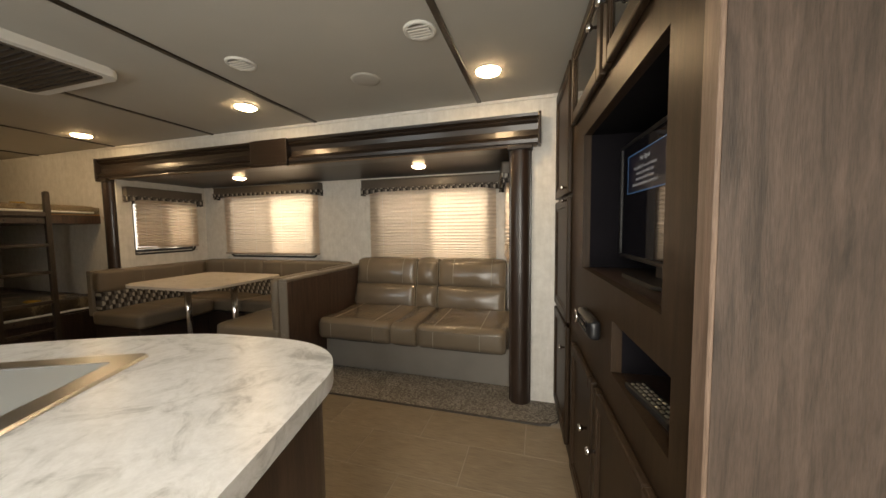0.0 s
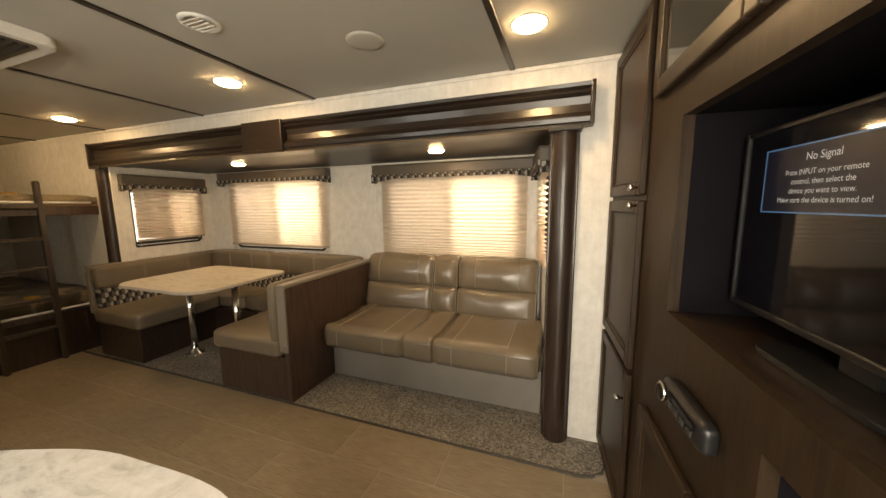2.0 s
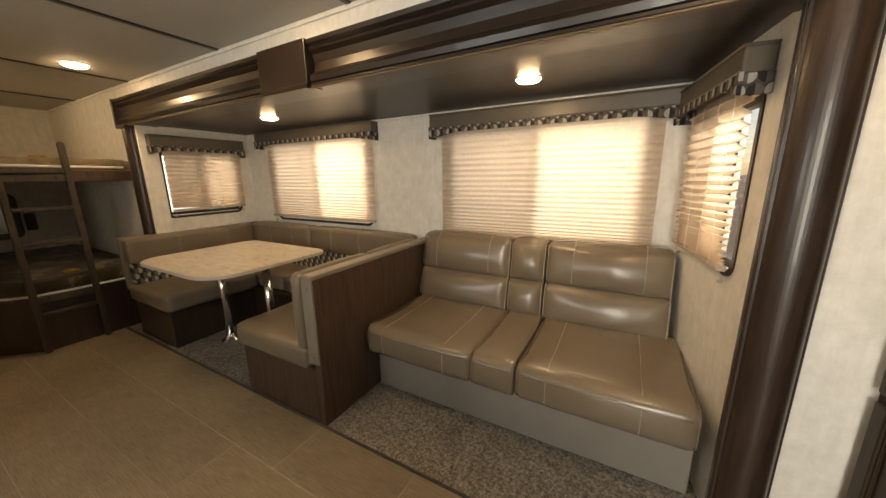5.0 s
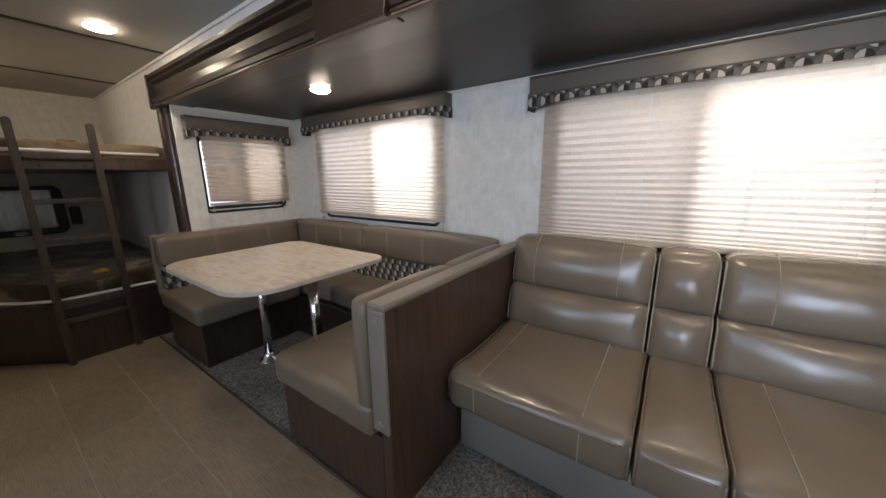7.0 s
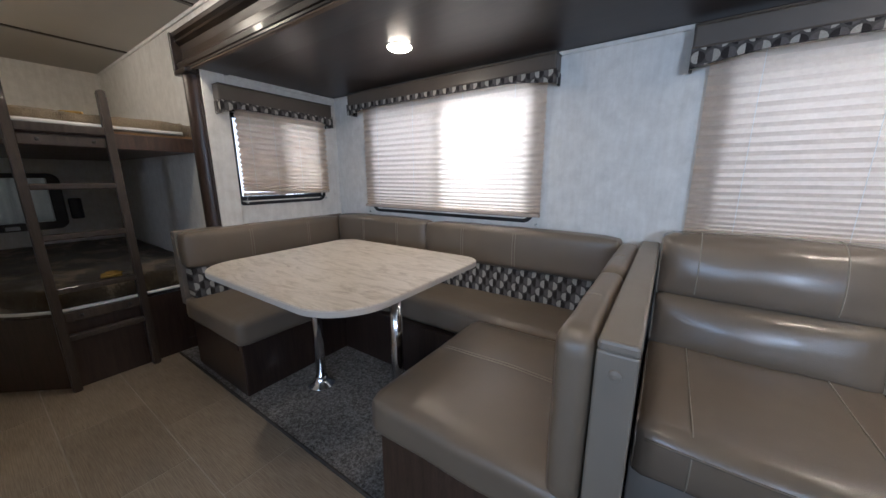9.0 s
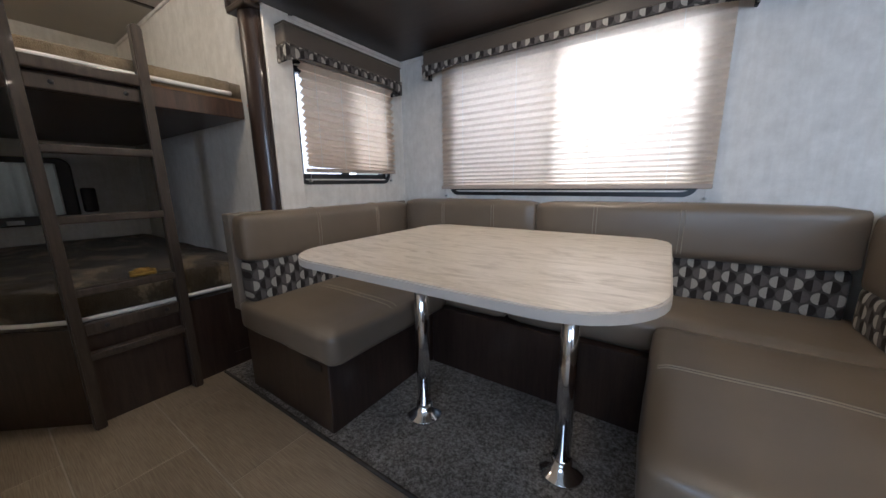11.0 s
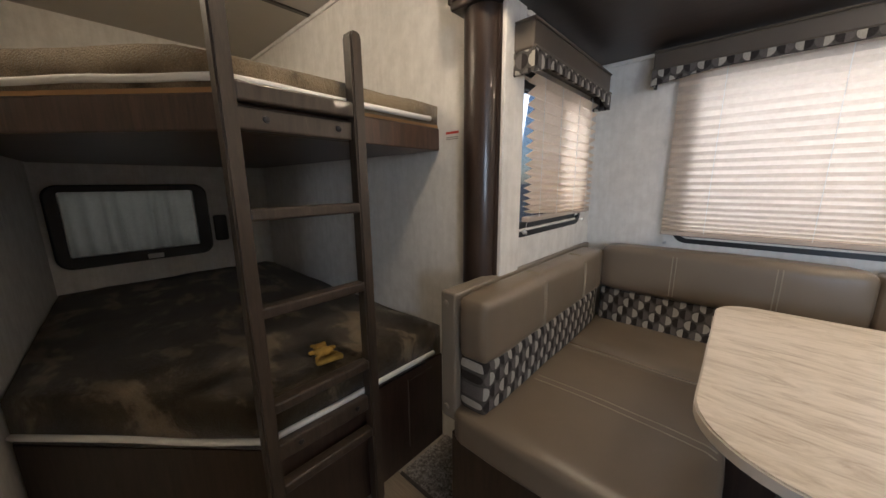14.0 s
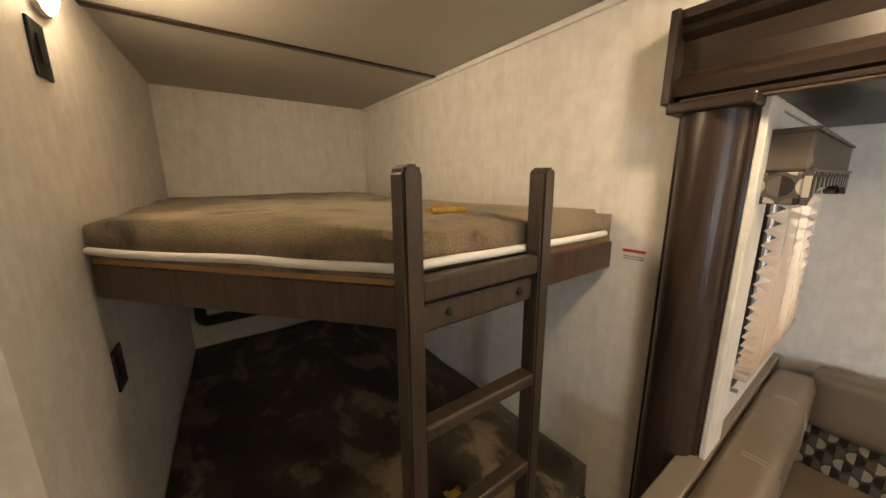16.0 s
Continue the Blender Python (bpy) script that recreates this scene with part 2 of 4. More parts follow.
LADDER = wood("ladder_wood", (0.028, 0.020, 0.014), (0.072, 0.053, 0.039), (9, 9, 0.8), 0.4, 0.1)
SLIDE_CEIL = wood("slide_ceiling_film", (0.020, 0.013, 0.010), (0.038, 0.025, 0.019), (0.6, 6, 6), 0.4, 0.0, 0.05)
SOFA = vinyl("sofa_vinyl", (0.170, 0.135, 0.098), 0.22, 0.4)
for socket, value in (("Coat Weight", 0.3), ("Coat Roughness", 0.16)):
    SOFA.node_tree.nodes["Principled BSDF"].inputs[socket].default_value = value
SEAT = vinyl("dinette_vinyl", (0.165, 0.130, 0.092), 0.36, 0.18)
CAP = vinyl("cap_vinyl", (0.20, 0.17, 0.135), 0.42, 0.12)
APRON = paint("sofa_apron_vinyl", (0.24, 0.215, 0.19), 0.5, 0.08, 4, 200, 0.08)
# Dark tone puts the shadow along the carpet edge into the binding.
BINDING = paint("shaded_carpet_binding", (0.07, 0.062, 0.055), 0.9, 0.2, 30)
RAW = wood("raw_edge_wood", (0.12, 0.08, 0.048), (0.20, 0.14, 0.085), (0.7, 9, 9), 0.5)
THREAD = paint("pale_stitching", (0.29, 0.25, 0.19), 0.7)
FABRIC_X, FABRIC_Y = fabric("x"), fabric("y")
VALANCE = paint("valance_vinyl", (0.105, 0.085, 0.066), 0.42, 0.1, 6, 220, 0.08)
# Upper bunk's plush is a lighter copy, with the lamp light in its colour.
CLOTH, PLUSH, PLUSH_LIT = shade_cloth(), plush(), plush("lamplit_brown_plush", 0.16)
PIPING = paint("white_piping", (0.78, 0.76, 0.72), 0.7, 0.05, 20)
TABLE = marble("table_laminate", (0.38, 0.31, 0.23), (0.56, 0.49, 0.40), (0.64, 0.57, 0.48), 5, 0.28, (1, 4, 1))
COUNTER = marble("counter_laminate", (0.44, 0.43, 0.41), (0.76, 0.75, 0.73), (0.84, 0.83, 0.82), 8.5, 0.3)
EDGE = paint("table_edge_band", (0.46, 0.41, 0.35), 0.4)
CHROME, _, _b = material("chrome", 0.12, 1.0)
_b.inputs["Base Color"].default_value = (0.75, 0.75, 0.76, 1)
STEEL = paint("brushed_steel", (0.55, 0.54, 0.52), 0.32, 0.06, 8, 200, 0.05, 1.0)
BLACK = paint("black_plastic", (0.012, 0.012, 0.013), 0.35, 0.15, 10, 200, 0.04)
SCREEN, _, _b = material("dark_screen", 0.06)
_b.inputs["Base Color"].default_value = (0.006, 0.006, 0.009, 1)
SMOKED, _, _b = material("smoked_glass", 0.08)
_b.inputs["Base Color"].default_value = (0.035, 0.035, 0.032, 1)
WHITE = paint("white_plastic", (0.70, 0.68, 0.63), 0.5, 0.03)
GLASS, MESH = glass("window_glass"), screen_mesh()
LAMP = emitter("lamp_diffuser", (1.0, 0.72, 0.42), LAMP_POWER)
GLOW_BLUE = emitter("screen_blue", (0.05, 0.14, 0.30), 0.9, (0.01, 0.01, 0.01))
GLOW_NAVY = emitter("screen_navy", (0.010, 0.014, 0.045), 0.22, (0.006, 0.006, 0.008))
GLOW_WHITE = emitter("screen_lettering", (0.8, 0.85, 0.9), 0.5, (0.01, 0.01, 0.01))
# Near-black lining: the shade inside the recesses is put into its colour.
NICHE = paint("shaded_niche_lining", (0.008, 0.007, 0.009), 0.9, 0.15, 6)
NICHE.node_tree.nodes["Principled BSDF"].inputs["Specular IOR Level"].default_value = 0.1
RED = paint("red_print", (0.5, 0.05, 0.03), 0.6)
CURTAIN = shade_cloth("grey_curtain", (0.55, 0.63, 0.70), 0.4)
BEAR = paint("yellow_plush", (0.34, 0.21, 0.035), 0.9, 0.25, 40, 200, 0.4)
JOINT = paint("pale_tile_joint", (0.34, 0.295, 0.235), 0.6, 0.15, 6)
GROUND = paint("gravel_ground", (0.16, 0.15, 0.13), 0.95, 0.3, 2, 30, 0.5)
LEAF = paint("leaves", (0.05, 0.09, 0.025), 0.7, 0.4, 3)
BARK = paint("bark", (0.09, 0.065, 0.045), 0.9, 0.3, 12, 40, 0.6)


# ---- mesh helpers ----
def finish(name, bm, mat, parent=None, smooth=False):
    me = bpy.data.meshes.new(name)
    bmesh.ops.recalc_face_normals(bm, faces=bm.faces)
    bm.to_mesh(me)
    bm.free()
    if mat:
        me.materials.append(mat)
    if smooth:
        me.polygons.foreach_set("use_smooth", [True] * len(me.polygons))
    ob = new(name, me)
    ob.parent = parent
    return ob


def part(name, bm, mat, parent=None, label="", smooth=False):
    ob = finish(name, bm, mat, parent, smooth)
    return tagged(ob, label) if label else ob


def thing(name, label, category, m=None, group="", kind=""):
    ob = new(name)
    if m is not None:
        ob.matrix_world = m
    return tagged(ob, label, category, group, kind)


def box(lo, hi, r=0.0, seg=2, bm=None):
    bm = bm or bmesh.new()
    c = [(a + b) / 2 for a, b in zip(lo, hi)]
    s = [abs(b - a) for a, b in zip(lo, hi)]
    geo = bmesh.ops.create_cube(bm, size=1, matrix=Matrix.Translation(c) @ Matrix.Diagonal((*s, 1)))
    if r:
        edges = {e for v in geo["verts"] for e in v.link_edges}
        bmesh.ops.bevel(bm, geom=list(edges), offset=r, segments=seg, affect="EDGES", profile=0.5)
    return bm


def cushion(lo, hi, r=0.04, puff=(0, 0, 0.0), cuts=14, rough=0.0, warp=None, side=None):
    """A stuffed box: rounded edges, faces that bulge, light unevenness."""
    bm = bmesh.new()
    bmesh.ops.create_cube(bm, size=2)
    bmesh.ops.subdivide_edges(bm, edges=bm.edges[:], cuts=cuts, use_grid_fill=True)
    c = Vector([(a + b) / 2 for a, b in zip(lo, hi)])
    h = Vector([(b - a) / 2 for a, b in zip(lo, hi)])
    rr = [min(q, x * 0.98) for q, x in zip((side or r, r, r), h)]
    for v in bm.verts:
        u = v.co.copy()
        p = Vector(u[i] * h[i] for i in range(3))
        q = Vector(max(-h[i] + rr[i], min(h[i] - rr[i], p[i])) for i in range(3))
        d = p - q
        if d.length > 1e-6:
            k = max(abs(d[i]) / rr[i] for i in range(3))
            d = Vector(d[i] / rr[i] for i in range(3)).normalized() * k
            p = q + Vector(d[i] * rr[i] for i in range(3))
        for i in range(3):
            j, k = (i + 1) % 3, (i + 2) % 3
            p[i] += u[i] * puff[i] * (1 - u[j] ** 2) * (1 - u[k] ** 2)
        w = c + p
        if rough:
            w += noise.noise_vector(w * 6) * rough + noise.noise_vector(w * 17) * rough * 0.35
        v.co = warp(w) if warp else w
    return bm


def prism(points, z0, z1, r=0.0, seg=3, bm=None):
    """An upright prism over a plan outline."""
    bm = bm or bmesh.new()
    lo = [bm.verts.new((x, y, z0)) for x, y in points]
    hi = [bm.verts.new((x, y, z1)) for x, y in points]
    n = len(points)
    faces = [bm.faces.new(lo[::-1]), bm.faces.new(hi)]
    for i in range(n):
        faces.append(bm.faces.new((lo[i], lo[(i + 1) % n], hi[(i + 1) % n], hi[i])))
    if r:
        edges = {e for f in faces for e in f.edges}
        bmesh.ops.bevel(bm, geom=list(edges), offset=r, segments=seg, affect="EDGES", profile=0.5)
    return bm


def rounded(x0, y0, x1, y1, radii, n=8):
    """Plan outline of a rectangle with the four corner radii (from the low corner on, counter-clockwise)."""
    out = []
    for (cx, cy, sx, sy, a0), r in zip(((x0, y0, 1, 1, 180), (x1, y0, -1, 1, 270), (x1, y1, -1, -1, 0), (x0, y1, 1, -1, 90)), radii):
        for i in range(n + 1):
            a = radians(a0 + 90 * i / n)
            out.append((cx + sx * r + r * math.cos(a), cy + sy * r + r * math.sin(a)))
    return out


def lathe(profile, n=24, at=(0, 0, 0), axis="z"):
    """A turned shape from (radius, height) pairs."""
    bm = bmesh.new()
    rings = []
    for r, h in profile:
        ring = []
        for i in range(n):
            a = 2 * math.pi * i / n
            p = (r * math.cos(a), r * math.sin(a), h)
            if axis == "x":
                p = (h, p[0], p[1])
            if axis == "y":
                p = (p[0], h, p[1])
            ring.append(bm.verts.new(Vector(at) + Vector(p)))
        rings.append(ring)
    for a, b in zip(rings, rings[1:]):
        for i in range(n):
            bm.faces.new((a[i], a[(i + 1) % n], b[(i + 1) % n], b[i]))
    bm.faces.new(rings[0][::-1])
    bm.faces.new(rings[-1])
    return bm


def tube(points, r=0.004, n=6):
    """A bent round cord along points."""
    bm = bmesh.new()
    pts = [Vector(p) for p in points]
    prev = None
    for i, p in enumerate(pts):
        d = (pts[min(i + 1, len(pts) - 1)] - pts[max(i - 1, 0)]).normalized()
        side = d.orthogonal().normalized() if abs(d.z) > 0.9 else d.cross(Vector((0, 0, 1))).normalized()
        up = d.cross(side)
        ring = [bm.verts.new(p + r * (math.cos(6.2832 * k / n) * side + math.sin(6.2832 * k / n) * up)) for k in range(n)]
        if prev:
            for k in range(n):
                bm.faces.new((prev[k], prev[(k + 1) % n], ring[(k + 1) % n], ring[k]))
        else:
            bm.faces.new(ring)
        prev = ring
    bm.faces.new(prev)
    return bm


def extrude_profile(profile, a0, a1, axis="x"):
    """A moulding: a closed profile (depth, height) run along x or y."""
    bm = bmesh.new()
    ends = []
    for a in (a0, a1):
        ends.append([bm.verts.new((a, p, q) if axis == "x" else (p, a, q)) for p, q in profile])
    n = len(profile)
    bm.faces.new(ends[0]), bm.faces.new(ends[1][::-1])
    for i in range(n):
        bm.faces.new((ends[0][i], ends[0][(i + 1) % n], ends[1][(i + 1) % n], ends[1][i]))
    return bm


def wall_with_holes(name, axis, p0, p1, a0, a1, z0, z1, holes, mat=WALL, m=None):
    """A wall from p0 to p1 in thickness, a0 to a1 in length, with rectangular holes (a, b, low, high)."""
    bm = bmesh.new()
    cuts = sorted({a0, a1, *[h[0] for h in holes], *[h[1] for h in holes]})
    for s, e in zip(cuts, cuts[1:]):
        inside = [h for h in holes if h[0] <= s + 1e-6 and h[1] >= e - 1e-6]
        spans, z = [], z0
        for h in sorted(inside, key=lambda h: h[2]):
            spans.append((z, h[2]))
            z = h[3]
        spans.append((z, z1))
        for lo, hi in spans:
            if hi - lo > 1e-4:
                box((s, p0, lo) if axis == "x" else (p0, s, lo), (e, p1, hi) if axis == "x" else (p1, e, hi), bm=bm)
    bmesh.ops.remove_doubles(bm, verts=bm.verts[:], dist=1e-5)
    ob = finish(name, bm, mat)
    if m is not None:
        ob.matrix_world = m
    return tagged(ob, "cream embossed wall board", "wall", kind="structure")


def drape(obs, rays, lift=0.001):
    """Points where rays (start, way) meet the first of the given meshes."""
    trees = [BVHTree.FromPolygons([v.co for v in o.data.vertices], [p.vertices for p in o.data.polygons]) for o in obs]
    out = []
    for start, way in rays:
        hits = [h for h in (t.ray_cast(Vector(start), Vector(way)) for t in trees) if h[0] is not None]
        if hits:
            p, nrm, _, _ = min(hits, key=lambda h: h[3])
            out.append(p - Vector(way) * lift)
    return out


def steps(a, b, n):
    return [a + (b - a) * i / (n - 1) for i in range(n)]


# ---- structure ----
H = 2.13
WY, BACK, SLIDE_H = 2.50, 3.42, 1.80
LEFT, RIGHT = -4.06, 0.0
ROOM_L, ROOM_R, ROOM_N = -6.30, 1.00, -0.60

floor = tagged(finish("floor", box((ROOM_L - 0.1, ROOM_N - 0.1, -0.08), (ROOM_R + 0.1, 3.6, -0.0012)), JOINT), "beige vinyl plank-tile floor of the trailer", "floor", kind="structure")
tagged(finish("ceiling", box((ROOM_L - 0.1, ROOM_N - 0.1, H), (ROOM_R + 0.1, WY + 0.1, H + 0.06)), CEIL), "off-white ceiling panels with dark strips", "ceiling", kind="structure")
wall_with_holes("wall_slide", "x", WY, WY + 0.06, ROOM_L - 0.1, ROOM_R + 0.1, 0, H, [(LEFT, RIGHT + 0.02, 0, SLIDE_H + 0.02)])
wall_with_holes("wall_bunk_end", "y", ROOM_L - 0.08, ROOM_L, ROOM_N, WY, 0, H, [(1.39, 2.01, 0.79, 1.17)])
tagged(finish("wall_bunk_side", prism([(ROOM_L, 1.10), (-4.60, 1.10), (-4.60, 1.19), (ROOM_L, 1.30)], 0, H), WALL), "cream embossed wall board", "wall", kind="structure")
# Unseen walls, added to keep door and galley light off the bunks.
wall_with_holes("wall_light_block", "y", -3.0, -2.95, ROOM_N, 0.95, 0, H, [])
wall_with_holes("wall_light_block_front", "x", 0.95, 1.0, -4.65, -2.95, 0, H, [])
wall_with_holes("wall_light_block_end", "y", -4.65, -4.60, 1.0, 1.10, 0, H, [])
wall_with_holes("wall_entry", "x", ROOM_N - 0.08, ROOM_N, ROOM_L - 0.08, ROOM_R + 0.08, 0, H, [(-0.35, 0.45, 0.03, 1.92), (-2.5, -1.4, 1.02, 1.66)])
wall_with_holes("wall_front", "y", ROOM_R, ROOM_R + 0.08, ROOM_N, WY, 0, H, [])
W2 = (-3.63, -2.37, 0.94, 1.68)
W3 = (-1.56, -0.32, 0.92, 1.66)
W1 = (2.60, 3.24, 1.02, 1.58)
W4 = (2.74, 3.28, 0.98, 1.60)
wall_with_holes("wall_slide_back", "x", BACK, BACK + 0.07, LEFT - 0.07, RIGHT + 0.1, 0, SLIDE_H + 0.1, [W2, W3])
wall_with_holes("wall_slide_end", "y", LEFT - 0.07, LEFT, WY + 0.06, BACK, 0, SLIDE_H, [W1])
TURN_R = pose(0, 2.5, 0, 0, 0, 8.0) @ pose(0, -2.5, 0)
wall_with_holes("wall_slide_far_end", "y", RIGHT, RIGHT + 0.07, WY, BACK + 0.06, 0, SLIDE_H, [W4], m=TURN_R)
tagged(finish("ceiling_slide", box((LEFT - 0.07, WY + 0.005, SLIDE_H), (RIGHT + 0.14, BACK + 0.07, SLIDE_H + 0.05)), SLIDE_CEIL), "dark brown glossy slide-out ceiling", "ceiling", kind="structure")

for x in (-0.255, -1.61, -2.72, -4.06, -5.34):
    tagged(finish("ceiling_trim", box((x - 0.016, ROOM_N, H - 0.008), (x + 0.016, WY, H + 0.004), 0.003, 1), DARK_X), "dark brown ceiling joint strip", "trim", "ceiling strips", "structure")
tagged(finish("trim", box((ROOM_L, WY - 0.012, H - 0.025), (ROOM_R, WY - 0.001, H - 0.002), 0.003, 1), WALL), "cream cove trim along the ceiling", "trim", kind="structure")

carpet_ob = tagged(finish("carpet", prism(rounded(-4.34, 2.22, 0.30, 3.41, (0.02, 0.12, 0.01, 0.01)), 0.0, 0.008, 0.003, 1), CARPET), "speckled grey-brown carpet under the dinette and sofa", "carpet", kind="structure")
tagged(finish("carpet_edge_trim", tube([(-4.34, 2.216, 0.004), (0.16, 2.216, 0.004), (0.22, 2.232, 0.004), (0.27, 2.27, 0.004), (0.298, 2.34, 0.004), (0.298, 2.49, 0.004)], 0.008, 6), BINDING, smooth=True), "rolled carpet edge binding, dark grey for the edge shadow", "trim", kind="structure")


# ---- slide-out frame ----
HEADER = [(2.499, 1.80), (2.445, 1.80), (2.425, 1.808), (2.420, 1.83), (2.432, 1.845), (2.452, 1.86), (2.458, 1.90), (2.450, 1.935), (2.430, 1.95), (2.425, 1.958), (2.436, 1.968), (2.420, 1.978), (2.414, 1.995), (2.499, 1.995)]
header = thing("slide_header", "dark stained moulded wooden slide-out header", "trim", kind="structure")
for a, b in ((-4.22, -2.20), (-1.84, 0.15)):
    part("moulding", extrude_profile(HEADER, a, b), DARK_X, header)
part("joint_cover", box((-2.21, 2.402, 1.785), (-1.835, 2.499, 2.0), 0.004, 2), DARK_X, header)
part("joint_cover_lip", box((-2.21, 2.396, 1.775), (-1.835, 2.42, 1.80), 0.004, 2), DARK_X, header)
for x in (-4.235, 0.145):
    part("end_cap", box((x, 2.405, 1.79), (x + 0.02, 2.499, 2.0), 0.004, 2), DARK_X, header)
part("underside", box((-4.20, 2.424, 1.79), (0.14, 2.62, 1.80)), DARK_X, header)
part("lower_lip", box((-4.21, 2.428, 1.782), (0.14, 2.452, 1.79), 0.002, 1), RAW, header, "paler raw wood lower edge")


def half_column(x0, x1, name):
    post = thing(name, "dark wooden half-round slide-out jamb post", "trim", kind="structure")
    c, r = (x0 + x1) / 2, (x1 - x0) / 2
    pts = [(x1, 2.499), (x0, 2.499), (x0, 2.475)] + [(c - r * 0.86 * math.cos(math.pi * i / 28), 2.47 - 0.055 * math.sin(math.pi * i / 28)) for i in range(29)] + [(x1, 2.475)]
    bm = prism(pts, 0.0, 1.775)
    part("shaft", bm, DARK, post, smooth=False)
    part("capital", box((x0 - 0.008, 2.40, 1.765), (x1 + 0.008, 2.499, 1.792), 0.006, 2), DARK_X, post)
    for x in (x0 + 0.008, x1 - 0.008):
        part("fillet", box((x - 0.006, 2.464, 0.0), (x + 0.006, 2.499, 1.765), 0.003, 2), DARK, post)
    return post


half_column(-0.045, 0.105, "jamb_post_right")
half_column(-4.212, -4.06, "jamb_post_left")
tagged(finish("trim_slide_seal", box((-4.058, 2.47, 0.0), (-4.042, 2.60, SLIDE_H), 0.003, 1), WALL), "cream edge strip of the slide-out", "trim", kind="structure")
tagged(finish("trim_slide_back", box((LEFT + 0.012, BACK - 0.011, SLIDE_H - 0.022), (RIGHT - 0.02, BACK - 0.001, SLIDE_H - 0.001), 0.003, 1), WALL), "narrow cream strip under the dark slide-out ceiling", "trim", kind="structure")
tagged(finish("trim_slide_end", box((LEFT + 0.001, WY + 0.11, SLIDE_H - 0.022), (LEFT + 0.011, BACK - 0.001, SLIDE_H - 0.001), 0.003, 1), WALL), "narrow cream strip under the dark slide-out ceiling", "trim", kind="structure")


# ---- windows, shades and valances ----
def window(name, lo, hi, w, label, m=None, axis="x"):
    """Sliding window: black frame, two panes, a screen over one half. Local x runs along the wall, y goes out."""
    a, b, z0, z1 = 0, w, lo, hi
    win = thing(name, label, "window", m, kind="structure")
    f = 0.028
    bm = box((a - 0.012, 0.012, z0 - 0.012), (a + f, 0.06, z1 + 0.012), 0.006)
    box((b - f, 0.012, z0 - 0.012), (b + 0.012, 0.06, z1 + 0.012), 0.006, bm=bm)
    box((a + f, 0.012, z0 - 0.012), (b - f, 0.06, z0 + f), 0.006, bm=bm)
    box((a + f, 0.012, z1 - f), (b - f, 0.06, z1 + 0.012), 0.006, bm=bm)
    part("window_frame", bm, BLACK, win)
    mid = a + w / 2
    part("mullion", box((mid - 0.022, 0.022, z0 + f), (mid + 0.022, 0.055, z1 - f), 0.004), BLACK, win)
    part("pane", box((a + f, 0.044, z0 + f), (mid - 0.022, 0.049, z1 - f)), GLASS, win).visible_shadow = False
    part("pane", box((mid + 0.022, 0.036, z0 + f), (b - f, 0.041, z1 - f)), GLASS, win).visible_shadow = False
    part("insect_screen", box((a + f, 0.030, z0 + f), (mid - 0.022, 0.0305, z1 - f)), MESH, win)
    outer, inner = rounded(a - 0.026, z0 - 0.03, b + 0.026, z1 + 0.026, (0.06,) * 4), rounded(a - 0.006, z0 - 0.008, b + 0.006, z1 + 0.006, (0.045,) * 4)
    bm = bmesh.new()
    loops = [[bm.verts.new((x, y, z)) for x, z in pts] for pts, y in ((outer, -0.0005), (outer, -0.006), (inner, -0.006), (inner, 0.008))]
    for p, q in zip(loops, loops[1:]):
        for i in range(len(p)):
            bm.faces.new((p[i], p[(i + 1) % len(p)], q[(i + 1) % len(p)], q[i]))
    part("inner_frame", bm, BLACK, win, "rounded black inner window trim")
    return win


def pleated_shade(w, z0, z1, m, label, skew=0.0, pleat=0.011):
    """Pleated shade hanging from z1 to z0, w wide; local x along the wall, -y into the room."""
    sh = thing("pleated_shade", label, "window blind", m, "pleated shades")
    bm = bmesh.new()
    n = max(8, int((z1 - z0) / 0.031))
    nx = 12
    rows = []
    for i in range(2 * n + 1):
        f = i / (2 * n)
        depth = -0.018 - (pleat if i % 2 else 0.0)
        squeeze = f ** 1.35
        rows.append([])
        for k in range(nx + 1):
            u = k / nx
            z = z1 - (z1 - z0 + skew * (u - 0.5)) * (1 - squeeze)
            wob = (0.2 + 2 * abs(u - 0.5)) * 0.0008 * math.sin(9 * u + 0.2 * i) + 0.0005 * noise.noise(Vector((u * 5, f * 9, w)))
            rows[-1].append(bm.verts.new((u * w, depth + wob, z)))
    for r0, r1 in zip(rows, rows[1:]):
        for k in range(nx):
            bm.faces.new((r0[k], r0[k + 1], r1[k + 1], r1[k]))
    cloth = part("shade_cloth", bm, CLOTH, sh)
    bm = box((0, -0.046, -0.010), (w, -0.014, 0.010), 0.004)
    rail = part("bottom_rail", bm, WHITE_RAIL, sh, "beige bottom rail")
    rail.matrix_local = pose(0, 0, z0 - 0.006)
    for u in (0.12, 0.36, 0.64, 0.88):
        part("cord", tube([(u * w, -0.050, z1), (u * w, -0.050, z0)], 0.0013, 5), PIPING, sh)
    for x in (0.02, w - 0.02):
        part("hold_down", lathe([(0.001, -0.03), (0.007, -0.028), (0.007, -0.012), (0.001, -0.008)], 8, (x, 0, z0 - 0.06), "y"), STEEL, sh)
        part("tension_cord", tube([(x, -0.03, z0 - 0.01), (x, -0.02, z0 - 0.06)], 0.0012, 5), PIPING, sh)
    return sh


WHITE_RAIL = paint("beige_rail", (0.46, 0.38, 0.31), 0.5, 0.05)


